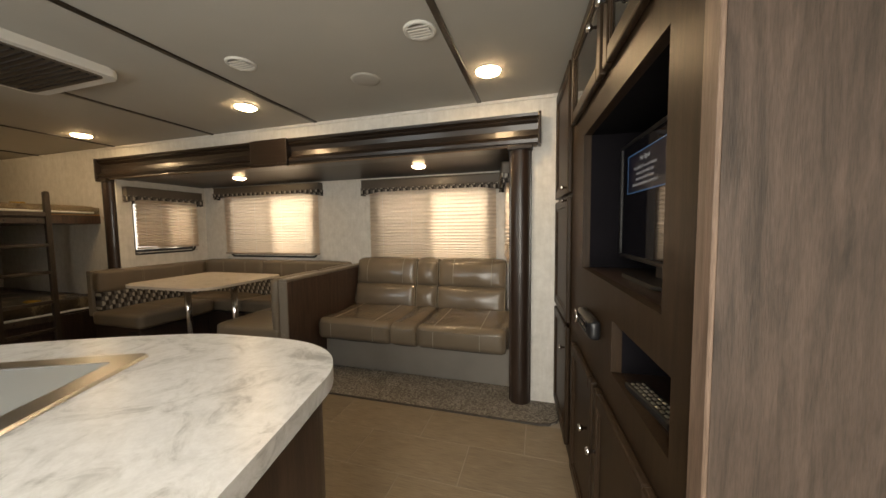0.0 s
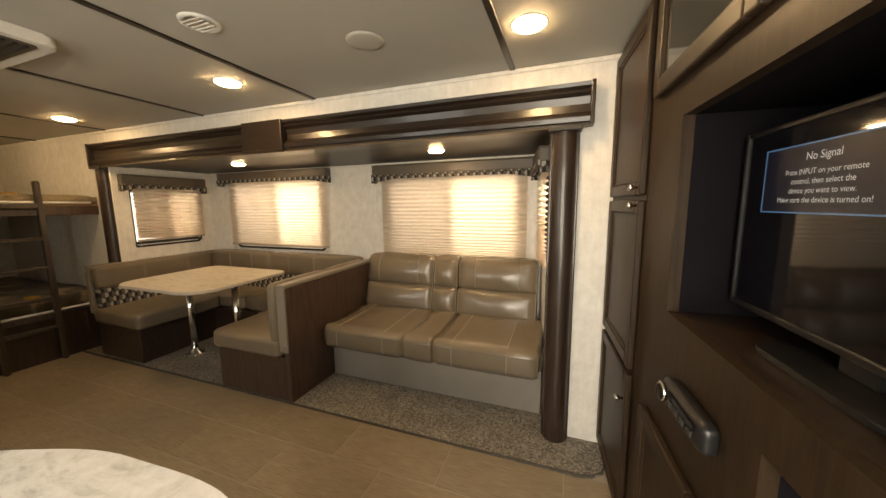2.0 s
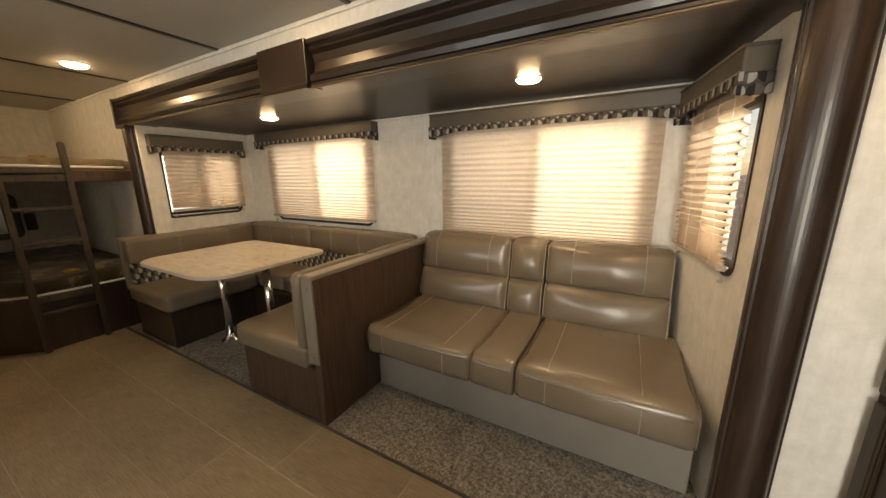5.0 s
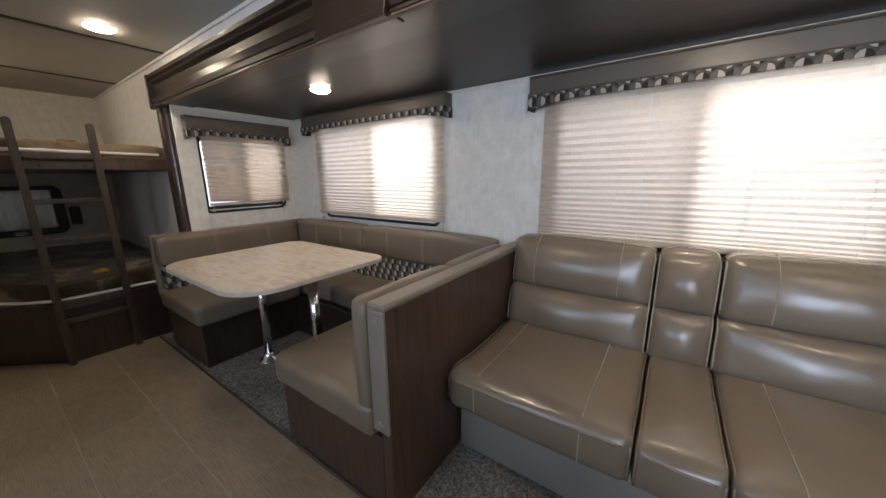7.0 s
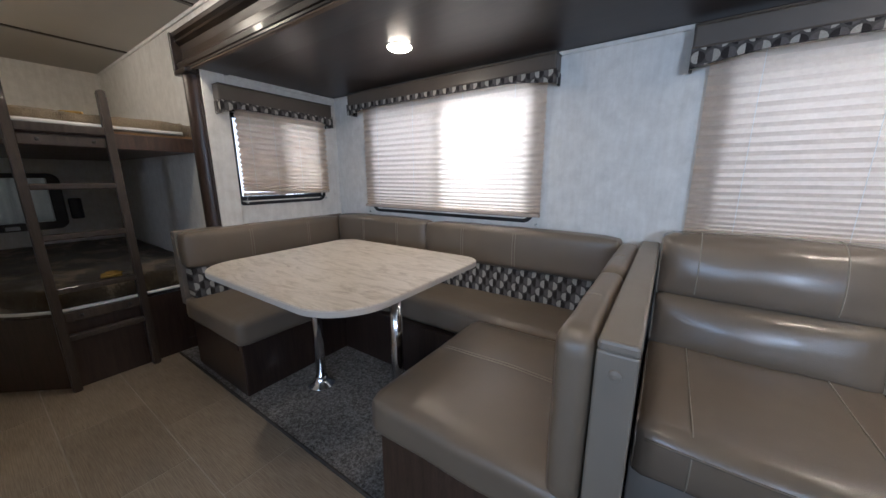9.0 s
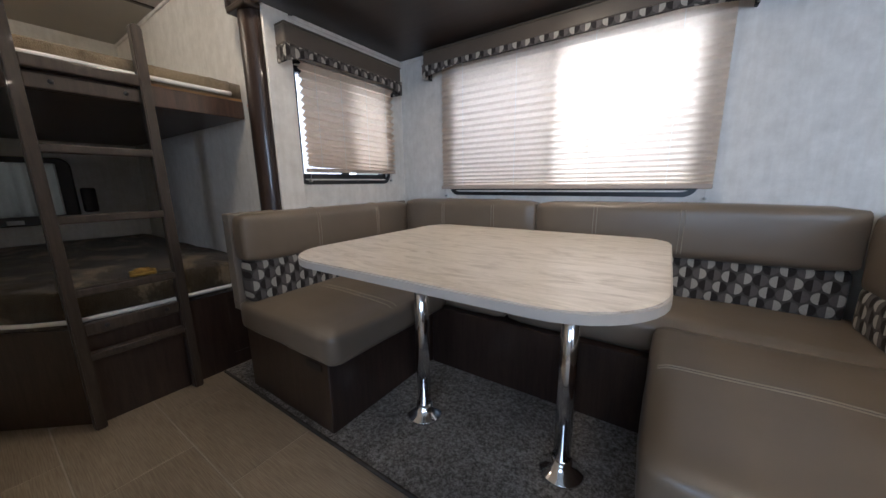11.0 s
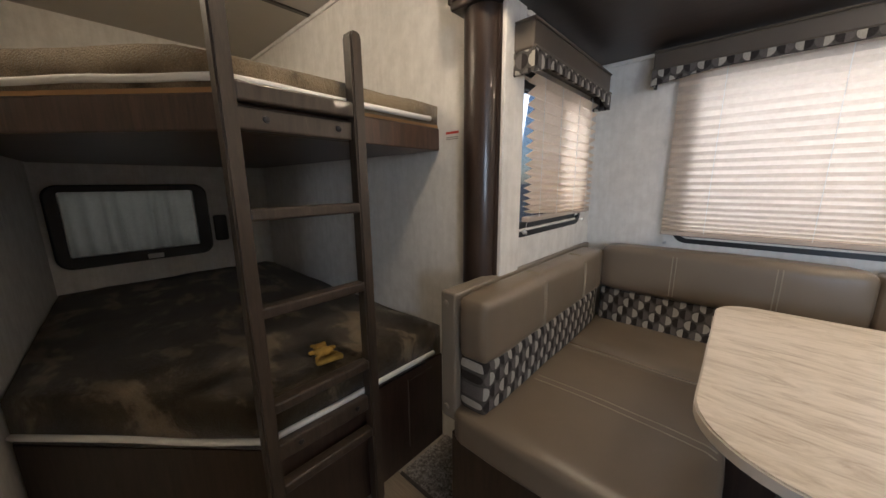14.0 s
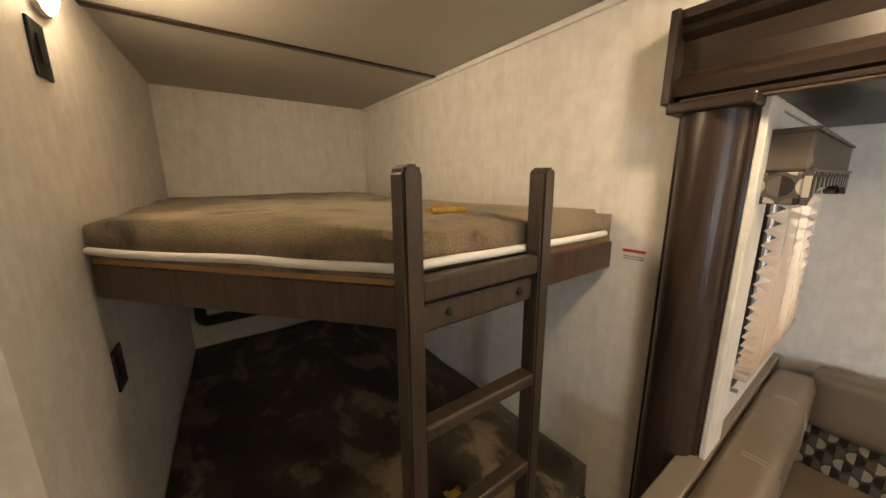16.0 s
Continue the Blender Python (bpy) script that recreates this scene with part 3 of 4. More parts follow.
def valance(w, z0, z1, m, fabric_mat, label):
    """Padded window valance: vinyl box with an arched patterned lower band and short returns."""
    v = thing("window_valance", label, "valance", m, "window valances")
    zb = z0 + (z1 - z0) * 0.45
    d = -0.095
    part("board", box((0.002, d + 0.006, zb), (w - 0.002, -0.001, z1), 0.008, 2), VALANCE, v)
    bm = bmesh.new()
    n = 24
    front, back = [], []
    for i in range(n + 1):
        u = i / n
        lift = 0.30 * (z1 - z0) * min(1, 2.2 * math.sin(math.pi * u)) if 0 < u < 1 else 0
        lowz = z0 + lift * 0.75
        front.append((bm.verts.new((u * w, d, lowz)), bm.verts.new((u * w, d, zb + 0.004))))
        back.append((bm.verts.new((u * w, d + 0.012, lowz)), bm.verts.new((u * w, d + 0.012, zb + 0.004))))
    for i in range(n):
        bm.faces.new((front[i][0], front[i + 1][0], front[i + 1][1], front[i][1]))
        bm.faces.new((back[i + 1][0], back[i][0], back[i][1], back[i + 1][1]))
        bm.faces.new((front[i + 1][0], front[i][0], back[i][0], back[i + 1][0]))
        bm.faces.new((front[i][1], front[i + 1][1], back[i + 1][1], back[i][1]))
    for i in (0, n):
        bm.faces.new((front[i][0], front[i][1], back[i][1], back[i][0]))
    part("fabric_band", bm, FABRIC_X, v, "patterned grey, tan and black fabric band")
    for x in (0.0, w - 0.012):
        part("fabric_return", box((x, d + 0.013, z0), (x + 0.012, -0.001, zb), 0.003, 1), FABRIC_Y, v)
    part("seam_piping", tube([(0, d - 0.001, zb + 0.004), (w, d - 0.001, zb + 0.004)], 0.004, 6), VALANCE, v)
    part("top_rail", box((0, d, z1 - 0.002), (w, -0.001, z1 + 0.006), 0.003, 1), VALANCE, v)
    return v


def at_back(x):
    return pose(x, BACK, 0)


def at_end(y):
    return pose(LEFT, y, 0, 0, 0, 90)


def at_far(y):
    return TURN_R @ pose(RIGHT, y, 0, 0, 0, -90)


window("window_1", W2[2], W2[3], W2[1] - W2[0], "black-framed sliding window behind a pleated shade", at_back(W2[0]))
window("window_2", W3[2], W3[3], W3[1] - W3[0], "black-framed sliding window behind a pleated shade", at_back(W3[0]))
window("window_3", W1[2], W1[3], W1[1] - W1[0], "small black-framed slide-end window", at_end(W1[0]))
window("window_4", W4[2], W4[3], W4[1] - W4[0], "small black-framed slide-end window", at_far(W4[1]))
pleated_shade(1.40, 0.965, 1.69, at_back(-3.70), "beige pleated shade drawn down, glowing with daylight")
pleated_shade(1.38, 0.935, 1.67, at_back(-1.63), "wide beige pleated shade drawn down behind the sofa")
pleated_shade(0.66, 1.07, 1.60, at_end(2.62), "small tan pleated shade drawn almost down", skew=0.03, pleat=0.034)
pleated_shade(0.58, 0.99, 1.62, at_far(3.32), "small beige pleated shade with bowed edge", skew=-0.03, pleat=0.034)
valance(1.56, 1.635, 1.775, at_back(-3.80), FABRIC_X, "brown padded valance with patterned band above the dinette window")
valance(1.54, 1.605, 1.765, at_back(-1.70), FABRIC_X, "brown padded valance with patterned band above the sofa window")
valance(0.80, 1.555, 1.715, at_end(2.52), FABRIC_X, "short brown padded valance with patterned band")
valance(0.72, 1.585, 1.735, at_far(3.40), FABRIC_X, "short brown padded valance with patterned band")


# ---- lamps and ceiling fittings ----
def downlight(x, y, z, r=0.070):
    lamp = thing("ceiling_light", "round white ceiling light, switched on warm", "ceiling light", pose(x, y, z), "ceiling lights")
    part("rim", lathe([(r + 0.004, -0.0005), (r + 0.003, -0.003), (r, -0.004), (r - 0.004, -0.003), (r - 0.004, -0.0005)], 32), WHITE, lamp, smooth=True)
    part("diffuser", lathe([(r - 0.001, -0.003), (r - 0.005, -0.008), (r - 0.014, -0.013), (r * 0.6, -0.016), (r * 0.3, -0.018), (0.002, -0.0185)], 32), LAMP, lamp, "glowing warm diffuser", smooth=True)


for x, y in ((-0.125, 2.05), (-1.865, 2.06), (-3.845, 2.14)):
    downlight(x, y, H)

reading = thing("wall_light", "small round white wall light above the bunk, switched on warm", "wall light", pose(-5.04, 1.219, 2.05, 90, 0, -3.7))
part("rim", lathe([(0.072, -0.0005), (0.071, -0.010), (0.066, -0.014), (0.062, -0.012), (0.062, -0.0005)], 32), WHITE, reading, smooth=True)
part("diffuser", lathe([(0.062, -0.011), (0.056, -0.022), (0.034, -0.030), (0.002, -0.032)], 32), LAMP, reading, "glowing warm diffuser", smooth=True)

for x, y in ((-0.875, 2.92), (-2.885, 2.90)):
    downlight(x, y, SLIDE_H, 0.060)


def speaker(x, y):
    s = thing("ceiling_speaker", "round white ceiling speaker with grille", "speaker", pose(x, y, H), "ceiling speakers")
    part("rim", lathe([(0.074, -0.0005), (0.072, -0.008), (0.062, -0.011), (0.055, -0.008), (0.055, -0.0005)], 32), WHITE, s, smooth=True)
    part("grille", lathe([(0.055, -0.006), (0.046, -0.010), (0.01, -0.012)], 32), STEEL, s)
    for k in range(5):
        part("grille_bar", box((-0.05, -0.042 + k * 0.02, -0.0135), (0.05, -0.038 + k * 0.02, -0.0105)), WHITE, s)


speaker(-0.36, 1.575)
speaker(-1.36, 1.565)
cap = thing("ceiling_cover", "round flat white ceiling cover plate", "cover plate", pose(-0.83, 1.93, H))
part("plate", lathe([(0.085, -0.0005), (0.083, -0.005), (0.07, -0.008), (0.002, -0.009)], 32), CEIL, cap, smooth=True)
ac = thing("air_conditioner", "white ceiling air-conditioner grille unit", "air conditioner", pose(-2.42, 1.12, H))
part("housing", prism(rounded(-0.36, -0.34, 0.36, 0.32, (0.05,) * 4), -0.045, -0.0005, 0.012, 3), WHITE, ac)
part("intake_grille", prism(rounded(-0.32, -0.30, 0.32, 0.27, (0.03,) * 4), -0.049, -0.044), VALANCE, ac, "dark intake grille")
for k in range(17):
    part("louvre", box((-0.30, -0.28 + k * 0.032, -0.054), (0.30, -0.266 + k * 0.032, -0.0485), 0.002, 1), BLACK, ac)


# ---- sofa ----
sofa = thing("sofa", "taupe glossy vinyl jackknife sofa with pale stitching", "sofa")
part("base", box((-1.71, 2.665, 0.006), (-0.06, 3.36, 0.30), 0.006), APRON, sofa, "grey-brown vinyl sofa apron")
SPLITS = (-1.708, -1.015, -0.785, -0.075)


def seat_dip(w):
    f = max(0.0, min(1.0, (w.y - 2.55) / 0.65))
    w.z -= 0.018 * math.sin(math.pi * f)
    return w


def recline(w):
    w.y += (w.z - 0.47) * 0.16
    return w


seats, backs = [], []
for a, b, be in zip(SPLITS, SPLITS[1:], (-1.03, -0.80, -0.135)):
    seats.append(part("seat_cushion", cushion((a + 0.0005, 2.545, 0.285), (b - 0.0005, 3.25, 0.475), 0.05, (0.0, 0.014, 0.024), 22, 0.0035, seat_dip, 0.016), SOFA, sofa, smooth=True))
    backs.append(part("back_cushion", cushion((a + 0.003 - (0.015 if a > -1.5 else 0.0), 3.165, 0.665), (be - 0.003, 3.315, 0.935), 0.045, (0.0, 0.045, 0.014), 18, 0.0035, recline, 0.022), SOFA, sofa, smooth=True))
    backs.append(part("lumbar_cushion", cushion((a + 0.003 - (0.015 if a > -1.5 else 0.0), 3.145, 0.445), (be - 0.003, 3.30, 0.685), 0.045, (0.0, 0.04, 0.0), 18, 0.0035, recline, 0.022), SOFA, sofa, smooth=True))
DOWN, IN = (0, 0, -1), (0, 1, 0)
for x in (-1.57, -1.17, -0.64, -0.27):
    run = drape(seats, [((x, 2.0, z), IN) for z in steps(0.31, 0.43, 8)] + [((x, y, 1.0), DOWN) for y in steps(2.58, 3.14, 24)])
    part("stitching", tube(run, 0.0022, 5), THREAD, sofa)
for x in (-1.57, -1.17, -0.64, -0.27):
    run = drape(backs, [((x, 2.0, z), IN) for z in steps(0.70, 0.90, 14)] + [((x, y, 1.2), DOWN) for y in steps(3.26, 3.34, 5)])
    part("stitching", tube(run, 0.0022, 5), THREAD, sofa)
for a, b in zip(SPLITS, SPLITS[1:]):
    run = drape(seats, [((x, 2.0, 0.435), IN) for x in steps(a + 0.03, b - 0.03, 20)])
    part("front_seam", tube(run, 0.0035, 6), SOFA, sofa, smooth=True)
for x, xb in ((SPLITS[0] + 0.006, SPLITS[0] + 0.006), (SPLITS[1] - 0.008, -1.038), (SPLITS[1] + 0.010, -1.020), (SPLITS[2] - 0.010, -0.810), (SPLITS[2] + 0.008, -0.792), (SPLITS[3] - 0.006, -0.143)):
    run = drape(backs, [((xb, 2.0, z), IN) for z in steps(0.47, 0.91, 26)], 0.003)
    part("seam_piping", tube(run, 0.004, 6), THREAD, sofa, "pale stitched piping", smooth=True)
    run = drape(seats, [((x, 2.0, z), IN) for z in steps(0.31, 0.43, 6)] + [((x, y, 1.0), DOWN) for y in steps(2.59, 3.13, 20)], 0.002)
    part("seam_piping", tube(run, 0.004, 6), SOFA, sofa, smooth=True)
part("back_panel", box((-1.70, 3.33, 0.30), (-0.15, 3.40, 0.88), 0.02, 2), SOFA, sofa)


# ---- dinette ----
def divider_panel():
    d = thing("dinette_divider", "brown wood-grain divider panel with vinyl cap between dinette and sofa", "divider")
    part("panel", box((-1.764, 2.218, 0.007), (-1.717, 3.40, 0.842), 0.004, 1), DIVIDER, d)
    part("cap", box((-1.788, 2.205, 0.842), (-1.712, 3.41, 0.868), 0.008, 2), CAP, d, "taupe vinyl cap")
    part("front_edge", box((-1.788, 2.203, 0.385), (-1.713, 2.217, 0.845), 0.005, 2), CAP, d, "taupe vinyl edge strip")
    for z in (0.80, 0.42):
        part("screw_cap", lathe([(0.013, 0.0), (0.012, -0.004), (0.004, -0.006)], 12, (-1.75, 2.2035, z), "y"), CAP, d)
    return d


divider_panel()


def dinette_bench(name, label, base, seats, backs, bands, stitches, base_mat=DARK):
    b = thing(name, label, "bench", group="dinette benches")
    part("base", box(*base, 0.004, 1), base_mat, b, "dark wood-grain bench base")
    made_seats, made_backs = [], []
    for lo, hi in seats:
        made_seats.append(part("seat_cushion", cushion(lo, hi, 0.035, (0.004, 0.004, 0.014), 16, 0.004), SEAT, b, smooth=True))
    for lo, hi in backs:
        made_backs.append(part("backrest", cushion(lo, hi, 0.032, (0.006, 0.006, 0.006), 14, 0.003), SEAT, b, smooth=True))
    for lo, hi, mat in bands:
        part("fabric_band", cushion(lo, hi, 0.03, (0.004, 0.004, 0.0), 10, 0.002), mat, b, "patterned fabric lower backrest band", smooth=True)
    for on_seat, rays in stitches:
        run = drape(made_seats if on_seat else made_backs, rays)
        if len(run) > 2:
            part("stitching", tube(run, 0.0022, 5), THREAD, b)
    return b


def seat_rays_x(y, x0, x1):
    return True, [((x, y, 0.7), (0, 0, -1)) for x in steps(x0, x1, 24)]


def back_rays(way, face, top, k, z0, z1):
    """Down a backrest: over the top, then down its face. k is the place along the bench."""
    if way == "y":
        return False, [((k, y, 1.2), (0, 0, -1)) for y in steps(top, top - 0.05, 5)] + [((k, face, z), (0, 1, 0)) for z in steps(z1, z0, 12)]
    s = 1 if way == "x" else -1
    return False, [((x, k, 1.2), (0, 0, -1)) for x in steps(top, top - 0.05 * s, 5)] + [((face, k, z), (s, 0, 0)) for z in steps(z1, z0, 12)]


SZ0, SZ1 = 0.335, 0.475
left_bench = dinette_bench(
    "dinette_bench", "taupe vinyl dinette bench with dark base beside the bunks",
    ((-4.085, 2.245, 0.007), (-3.46, 3.41, SZ0)),
    [((-4.05, 2.20, SZ0), (-3.365, 2.93, SZ1))],
    [((-4.035, 2.215, 0.655), (-3.915, 3.29, 0.868))],
    [((-4.05, 2.235, SZ1 - 0.02), (-3.93, 3.28, 0.665), FABRIC_Y)],
    [seat_rays_x(2.52, -3.91, -3.38), seat_rays_x(2.55, -3.91, -3.38), seat_rays_x(2.88, -3.91, -3.38)] + [back_rays("-x", -3.5, -3.99, k, 0.675, 0.845) for k in (2.57, 2.585, 2.98, 2.995)])
part("end_panel", box((-4.098, 2.21, 0.42), (-4.038, 3.40, 0.868), 0.006, 2), CAP, left_bench, "taupe vinyl-wrapped backrest board")
for z in (0.83, 0.46):
    part("screw_cap", lathe([(0.012, 0.0), (0.011, -0.004), (0.004, -0.006)], 12, (-4.075, 2.211, z), "y"), CAP, left_bench)
part("vent_grille", box((-3.60, 2.242, 0.27), (-3.50, 2.2455, 0.30)), BLACK, left_bench)
back_bench = dinette_bench(
    "dinette_bench", "taupe vinyl dinette bench under the window",
    ((-3.455, 2.91, 0.007), (-2.43, 3.41, SZ0)),
    [((-4.03, 2.935, SZ0), (-3.045, 3.36, SZ1)), ((-3.04, 2.935, SZ0), (-1.80, 3.36, SZ1))],
    [((-3.93, 3.265, 0.655), (-3.03, 3.405, 0.885)), ((-3.025, 3.265, 0.655), (-1.87, 3.405, 0.885))],
    [((-3.93, 3.285, SZ1 - 0.02), (-1.88, 3.40, 0.665), FABRIC_X)],
    [back_rays("y", 3.0, 3.36, k, 0.675, 0.86) for k in (-3.62, -3.605, -3.28, -3.265, -2.74, -2.725, -2.40, -2.385)])
right_bench = dinette_bench(
    "dinette_bench", "taupe vinyl dinette bench against the divider panel",
    ((-2.425, 2.222, 0.007), (-1.767, 3.41, SZ0)),
    [((-2.45, 2.19, SZ0), (-1.79, 2.93, SZ1))],
    [((-1.872, 2.195, 0.44), (-1.789, 2.75, 0.868)), ((-1.872, 2.755, 0.60), (-1.789, 3.30, 0.868))],
    [((-1.876, 2.76, SZ1 - 0.02), (-1.80, 3.28, 0.62), FABRIC_Y)],
    [seat_rays_x(2.60, -2.43, -1.88), seat_rays_x(2.585, -2.43, -1.88)] + [back_rays("x", -2.3, -1.82, k, 0.62, 0.84) for k in (2.45, 2.98)], DIVIDER)

table = thing("dinette_table", "cream laminate dinette table with rounded corners on two chrome pedestals", "table")
TOP = rounded(-3.435, 2.085, -2.43, 2.96, (0.17, 0.20, 0.10, 0.10), 10)
part("tabletop", prism(TOP, 0.762, 0.78, 0.003, 1), TABLE, table)
part("edge_band", prism(rounded(-3.439, 2.081, -2.426, 2.964, (0.174, 0.204, 0.104, 0.104), 10), 0.7575, 0.7765, 0.004, 2), EDGE, table, "grey-white edge band")
for x, y in ((-3.235, 2.545), (-2.665, 2.575)):
    part("leg", lathe([(0.028, 0.03), (0.028, 0.745)], 24, (x, y, 0)), CHROME, table, "chrome pedestal tube", smooth=True)
    part("floor_flange", lathe([(0.075, 0.009), (0.072, 0.014), (0.05, 0.026), (0.036, 0.05), (0.032, 0.062)], 28, (x, y, 0)), CHROME, table, "chrome floor flange", smooth=True)
    part("top_flange", lathe([(0.034, 0.70), (0.04, 0.735), (0.08, 0.750), (0.08, 0.7572)], 28, (x, y, 0)), CHROME, table, smooth=True)


# ---- bunks ----
BX, BC, BL = -4.36, 1.74, -4.97


def bunk_outline(inset=0.0):
    return [(ROOM_L + 0.005, 1.305), (BL - inset, 1.222), (BX - inset, BC - inset * 0.4), (BX - inset, 2.495), (ROOM_L + 0.005, 2.495)]


def mattress(z0, z1):
    bm = prism(bunk_outline(0.012), z0, z1)
    for _ in range(3):
        bmesh.ops.subdivide_edges(bm, edges=[e for e in bm.edges if e.calc_length() > 0.16], cuts=2, use_grid_fill=True)
    bmesh.ops.triangulate(bm, faces=[f for f in bm.faces if len(f.verts) > 4])
    for _ in range(2):
        bmesh.ops.subdivide_edges(bm, edges=[e for e in bm.edges if e.calc_length() > 0.10], cuts=1)
        bmesh.ops.triangulate(bm, faces=[f for f in bm.faces if len(f.verts) > 4])
    for v in bm.verts:
        top = (v.co.z - z0) / (z1 - z0)
        d = noise.noise_vector(v.co * 3.5) * 0.012 + noise.noise_vector(v.co * 11) * 0.004
        edge = min(v.co.y - 1.20, 2.5 - v.co.y, BX - v.co.x)
        v.co.z += d.z * top - 0.028 * top * math.exp(-max(edge, 0) / 0.035)
        v.co.x += d.x * 0.6 * (v.co.x > -4.9)
    return bm


def bunk(name, label, z_base0, z_base1, z_top, low):
    b = thing(name, label, "bunk bed", group="bunk beds")
    if low:
        part("base", prism(bunk_outline(0.0), 0.001, z_base1), DARK, b, "dark wood bunk base")
        part("base_door", box((BX - 0.002, 2.28, 0.08), (BX + 0.006, 2.42, 0.40), 0.004, 1), DARK, b)
    else:
        part("platform", prism(bunk_outline(0.0), z_base0, z_base1, 0.004, 1), DIVIDER, b, "brown wood-grain bunk fascia")
        part("plywood_edge", prism(bunk_outline(0.01), z_base1, z_base1 + 0.012), PLY, b, "raw plywood edge")
    m = mattress(z_base1 + (0.0 if low else 0.012), z_top)
    part("mattress", m, PLUSH if low else PLUSH_LIT, b, "brown plush-covered mattress", smooth=True)
    zp = z_base1 + 0.03
    pts = []
    line = [(BL + 0.0, 1.222), (BX + 0.0, BC), (BX + 0.0, 2.44)]
    for (x0, y0), (x1, y1) in zip(line, line[1:]):
        for k in range(10):
            f = k / 10
            x, y = x0 + (x1 - x0) * f, y0 + (y1 - y0) * f
            pts.append((x, y, zp + 0.008 * noise.noise(Vector((x * 4, y * 4, zp)))))
    pts.append((*line[-1], zp))
    part("piping", tube(pts, 0.010, 8), PIPING, b, "white mattress piping", smooth=True)
    return b


PLY = paint("plywood_edge", (0.34, 0.19, 0.07), 0.6, 0.15, 8)
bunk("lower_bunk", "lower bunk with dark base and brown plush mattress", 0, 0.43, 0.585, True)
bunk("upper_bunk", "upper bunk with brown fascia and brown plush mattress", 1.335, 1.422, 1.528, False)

ladder = thing("bunk_ladder", "dark stained wooden bunk ladder leaning on the bunks", "ladder")


def stile(y):
    bm = bmesh.new()
    prof = [(y - 0.019, 0.0), (y + 0.019, 0.0), (y + 0.019, 1.629), (y + 0.012, 1.64), (y - 0.012, 1.64), (y - 0.019, 1.629)]
    a = [bm.verts.new((-4.352, p, q)) for p, q in prof]
    b = [bm.verts.new((-4.306, p, q)) for p, q in prof]
    bm.faces.new(a[::-1]), bm.faces.new(b)
    for i in range(6):
        bm.faces.new((a[i], a[(i + 1) % 6], b[(i + 1) % 6], b[i]))
    bmesh.ops.bevel(bm, geom=bm.edges[:], offset=0.005, segments=2, affect="EDGES")
    return bm


for y in (1.735, 2.085):
    part("stile", stile(y), LADDER, ladder)
for z in (0.30, 0.57, 0.855, 1.115):
    part("rung", box((-4.348, 1.752, z), (-4.308, 2.068, z + 0.032), 0.006), LADDER, ladder)
part("top_rail", box((-4.345, 1.752, 1.40), (-4.312, 2.068, 1.445), 0.006), LADDER, ladder)
part("top_rail", box((-4.357, 1.752, 1.335), (-4.326, 2.068, 1.392), 0.006), LADDER, ladder)
for y in (1.82, 2.02):
    part("bolt", lathe([(0.009, -4.326), (0.008, -4.322), (0.003, -4.320)], 10, (0, y, 1.365), "x"), BLACK, ladder)
part("top_rail", box((-4.357, 1.752, 0.40), (-4.326, 2.068, 0.455), 0.006), LADDER, ladder)
for y in (1.82, 2.02):
    part("bolt", lathe([(0.009, -4.326), (0.008, -4.322), (0.003, -4.320)], 10, (0, y, 0.43), "x"), BLACK, ladder)

bw = thing("window_5", "black-framed bunk window with a grey curtain", "window", kind="structure")


def ring(outer, inner, x0, x1):
    """A frame in the plane of the end wall between two outlines of (y, z)."""
    bm = bmesh.new()
    loops = [[bm.verts.new((x, y, z)) for y, z in pts] for pts, x in ((outer, x0), (outer, x1 - 0.012), ([((y - 1.70) * 0.97 + 1.70, (z - 0.97) * 0.97 + 0.97) for y, z in outer], x1), (inner, x1 - 0.004), (inner, x0))]
    for a, b in zip(loops, loops[1:] + loops[:1]):
        for i in range(len(a)):
            bm.faces.new((a[i], a[(i + 1) % len(a)], b[(i + 1) % len(a)], b[i]))
    return bm


part("window_frame", ring(rounded(1.325, 0.722, 2.09, 1.213, (0.07,) * 4), rounded(1.385, 0.79, 2.012, 1.172, (0.012,) * 4), ROOM_L + 0.001, ROOM_L + 0.034), BLACK, bw)
part("pane", box((ROOM_L - 0.05, 1.39, 0.79), (ROOM_L - 0.045, 2.01, 1.17)), GLASS, bw).visible_shadow = False
part("release_handle", prism([(ROOM_L + 0.002, 2.11), (ROOM_L + 0.03, 2.11), (ROOM_L + 0.045, 2.16), (ROOM_L + 0.03, 2.20), (ROOM_L + 0.002, 2.19)], 0.80, 0.99, 0.014, 3), BLACK, bw, "black release handle")
part("latch", box((ROOM_L + 0.03, 1.72, 0.735), (ROOM_L + 0.048, 1.80, 0.765), 0.004), STEEL, bw)
bm = bmesh.new()
cols = []
for k in range(61):
    y = 1.375 + 0.65 * k / 60
    d = 0.017 * math.sin(k * 0.95 + 0.8 * math.sin(k * 0.3)) + 0.011 * math.sin(k * 0.41 + 1)
    cols.append([bm.verts.new((ROOM_L - 0.03 + d * (0.5 + 0.5 * j / 6), y, 1.185 - 0.40 * j / 6)) for j in range(7)])
for a, b in zip(cols, cols[1:]):
    for j in range(6):
        bm.faces.new((a[j], b[j], b[j + 1], a[j + 1]))
curt = tagged(finish("curtain", bm, CURTAIN, smooth=True), "grey gathered curtain in the bunk window", "curtain")
sm = curt.modifiers.new("thickness", "SOLIDIFY")
sm.thickness = 0.002


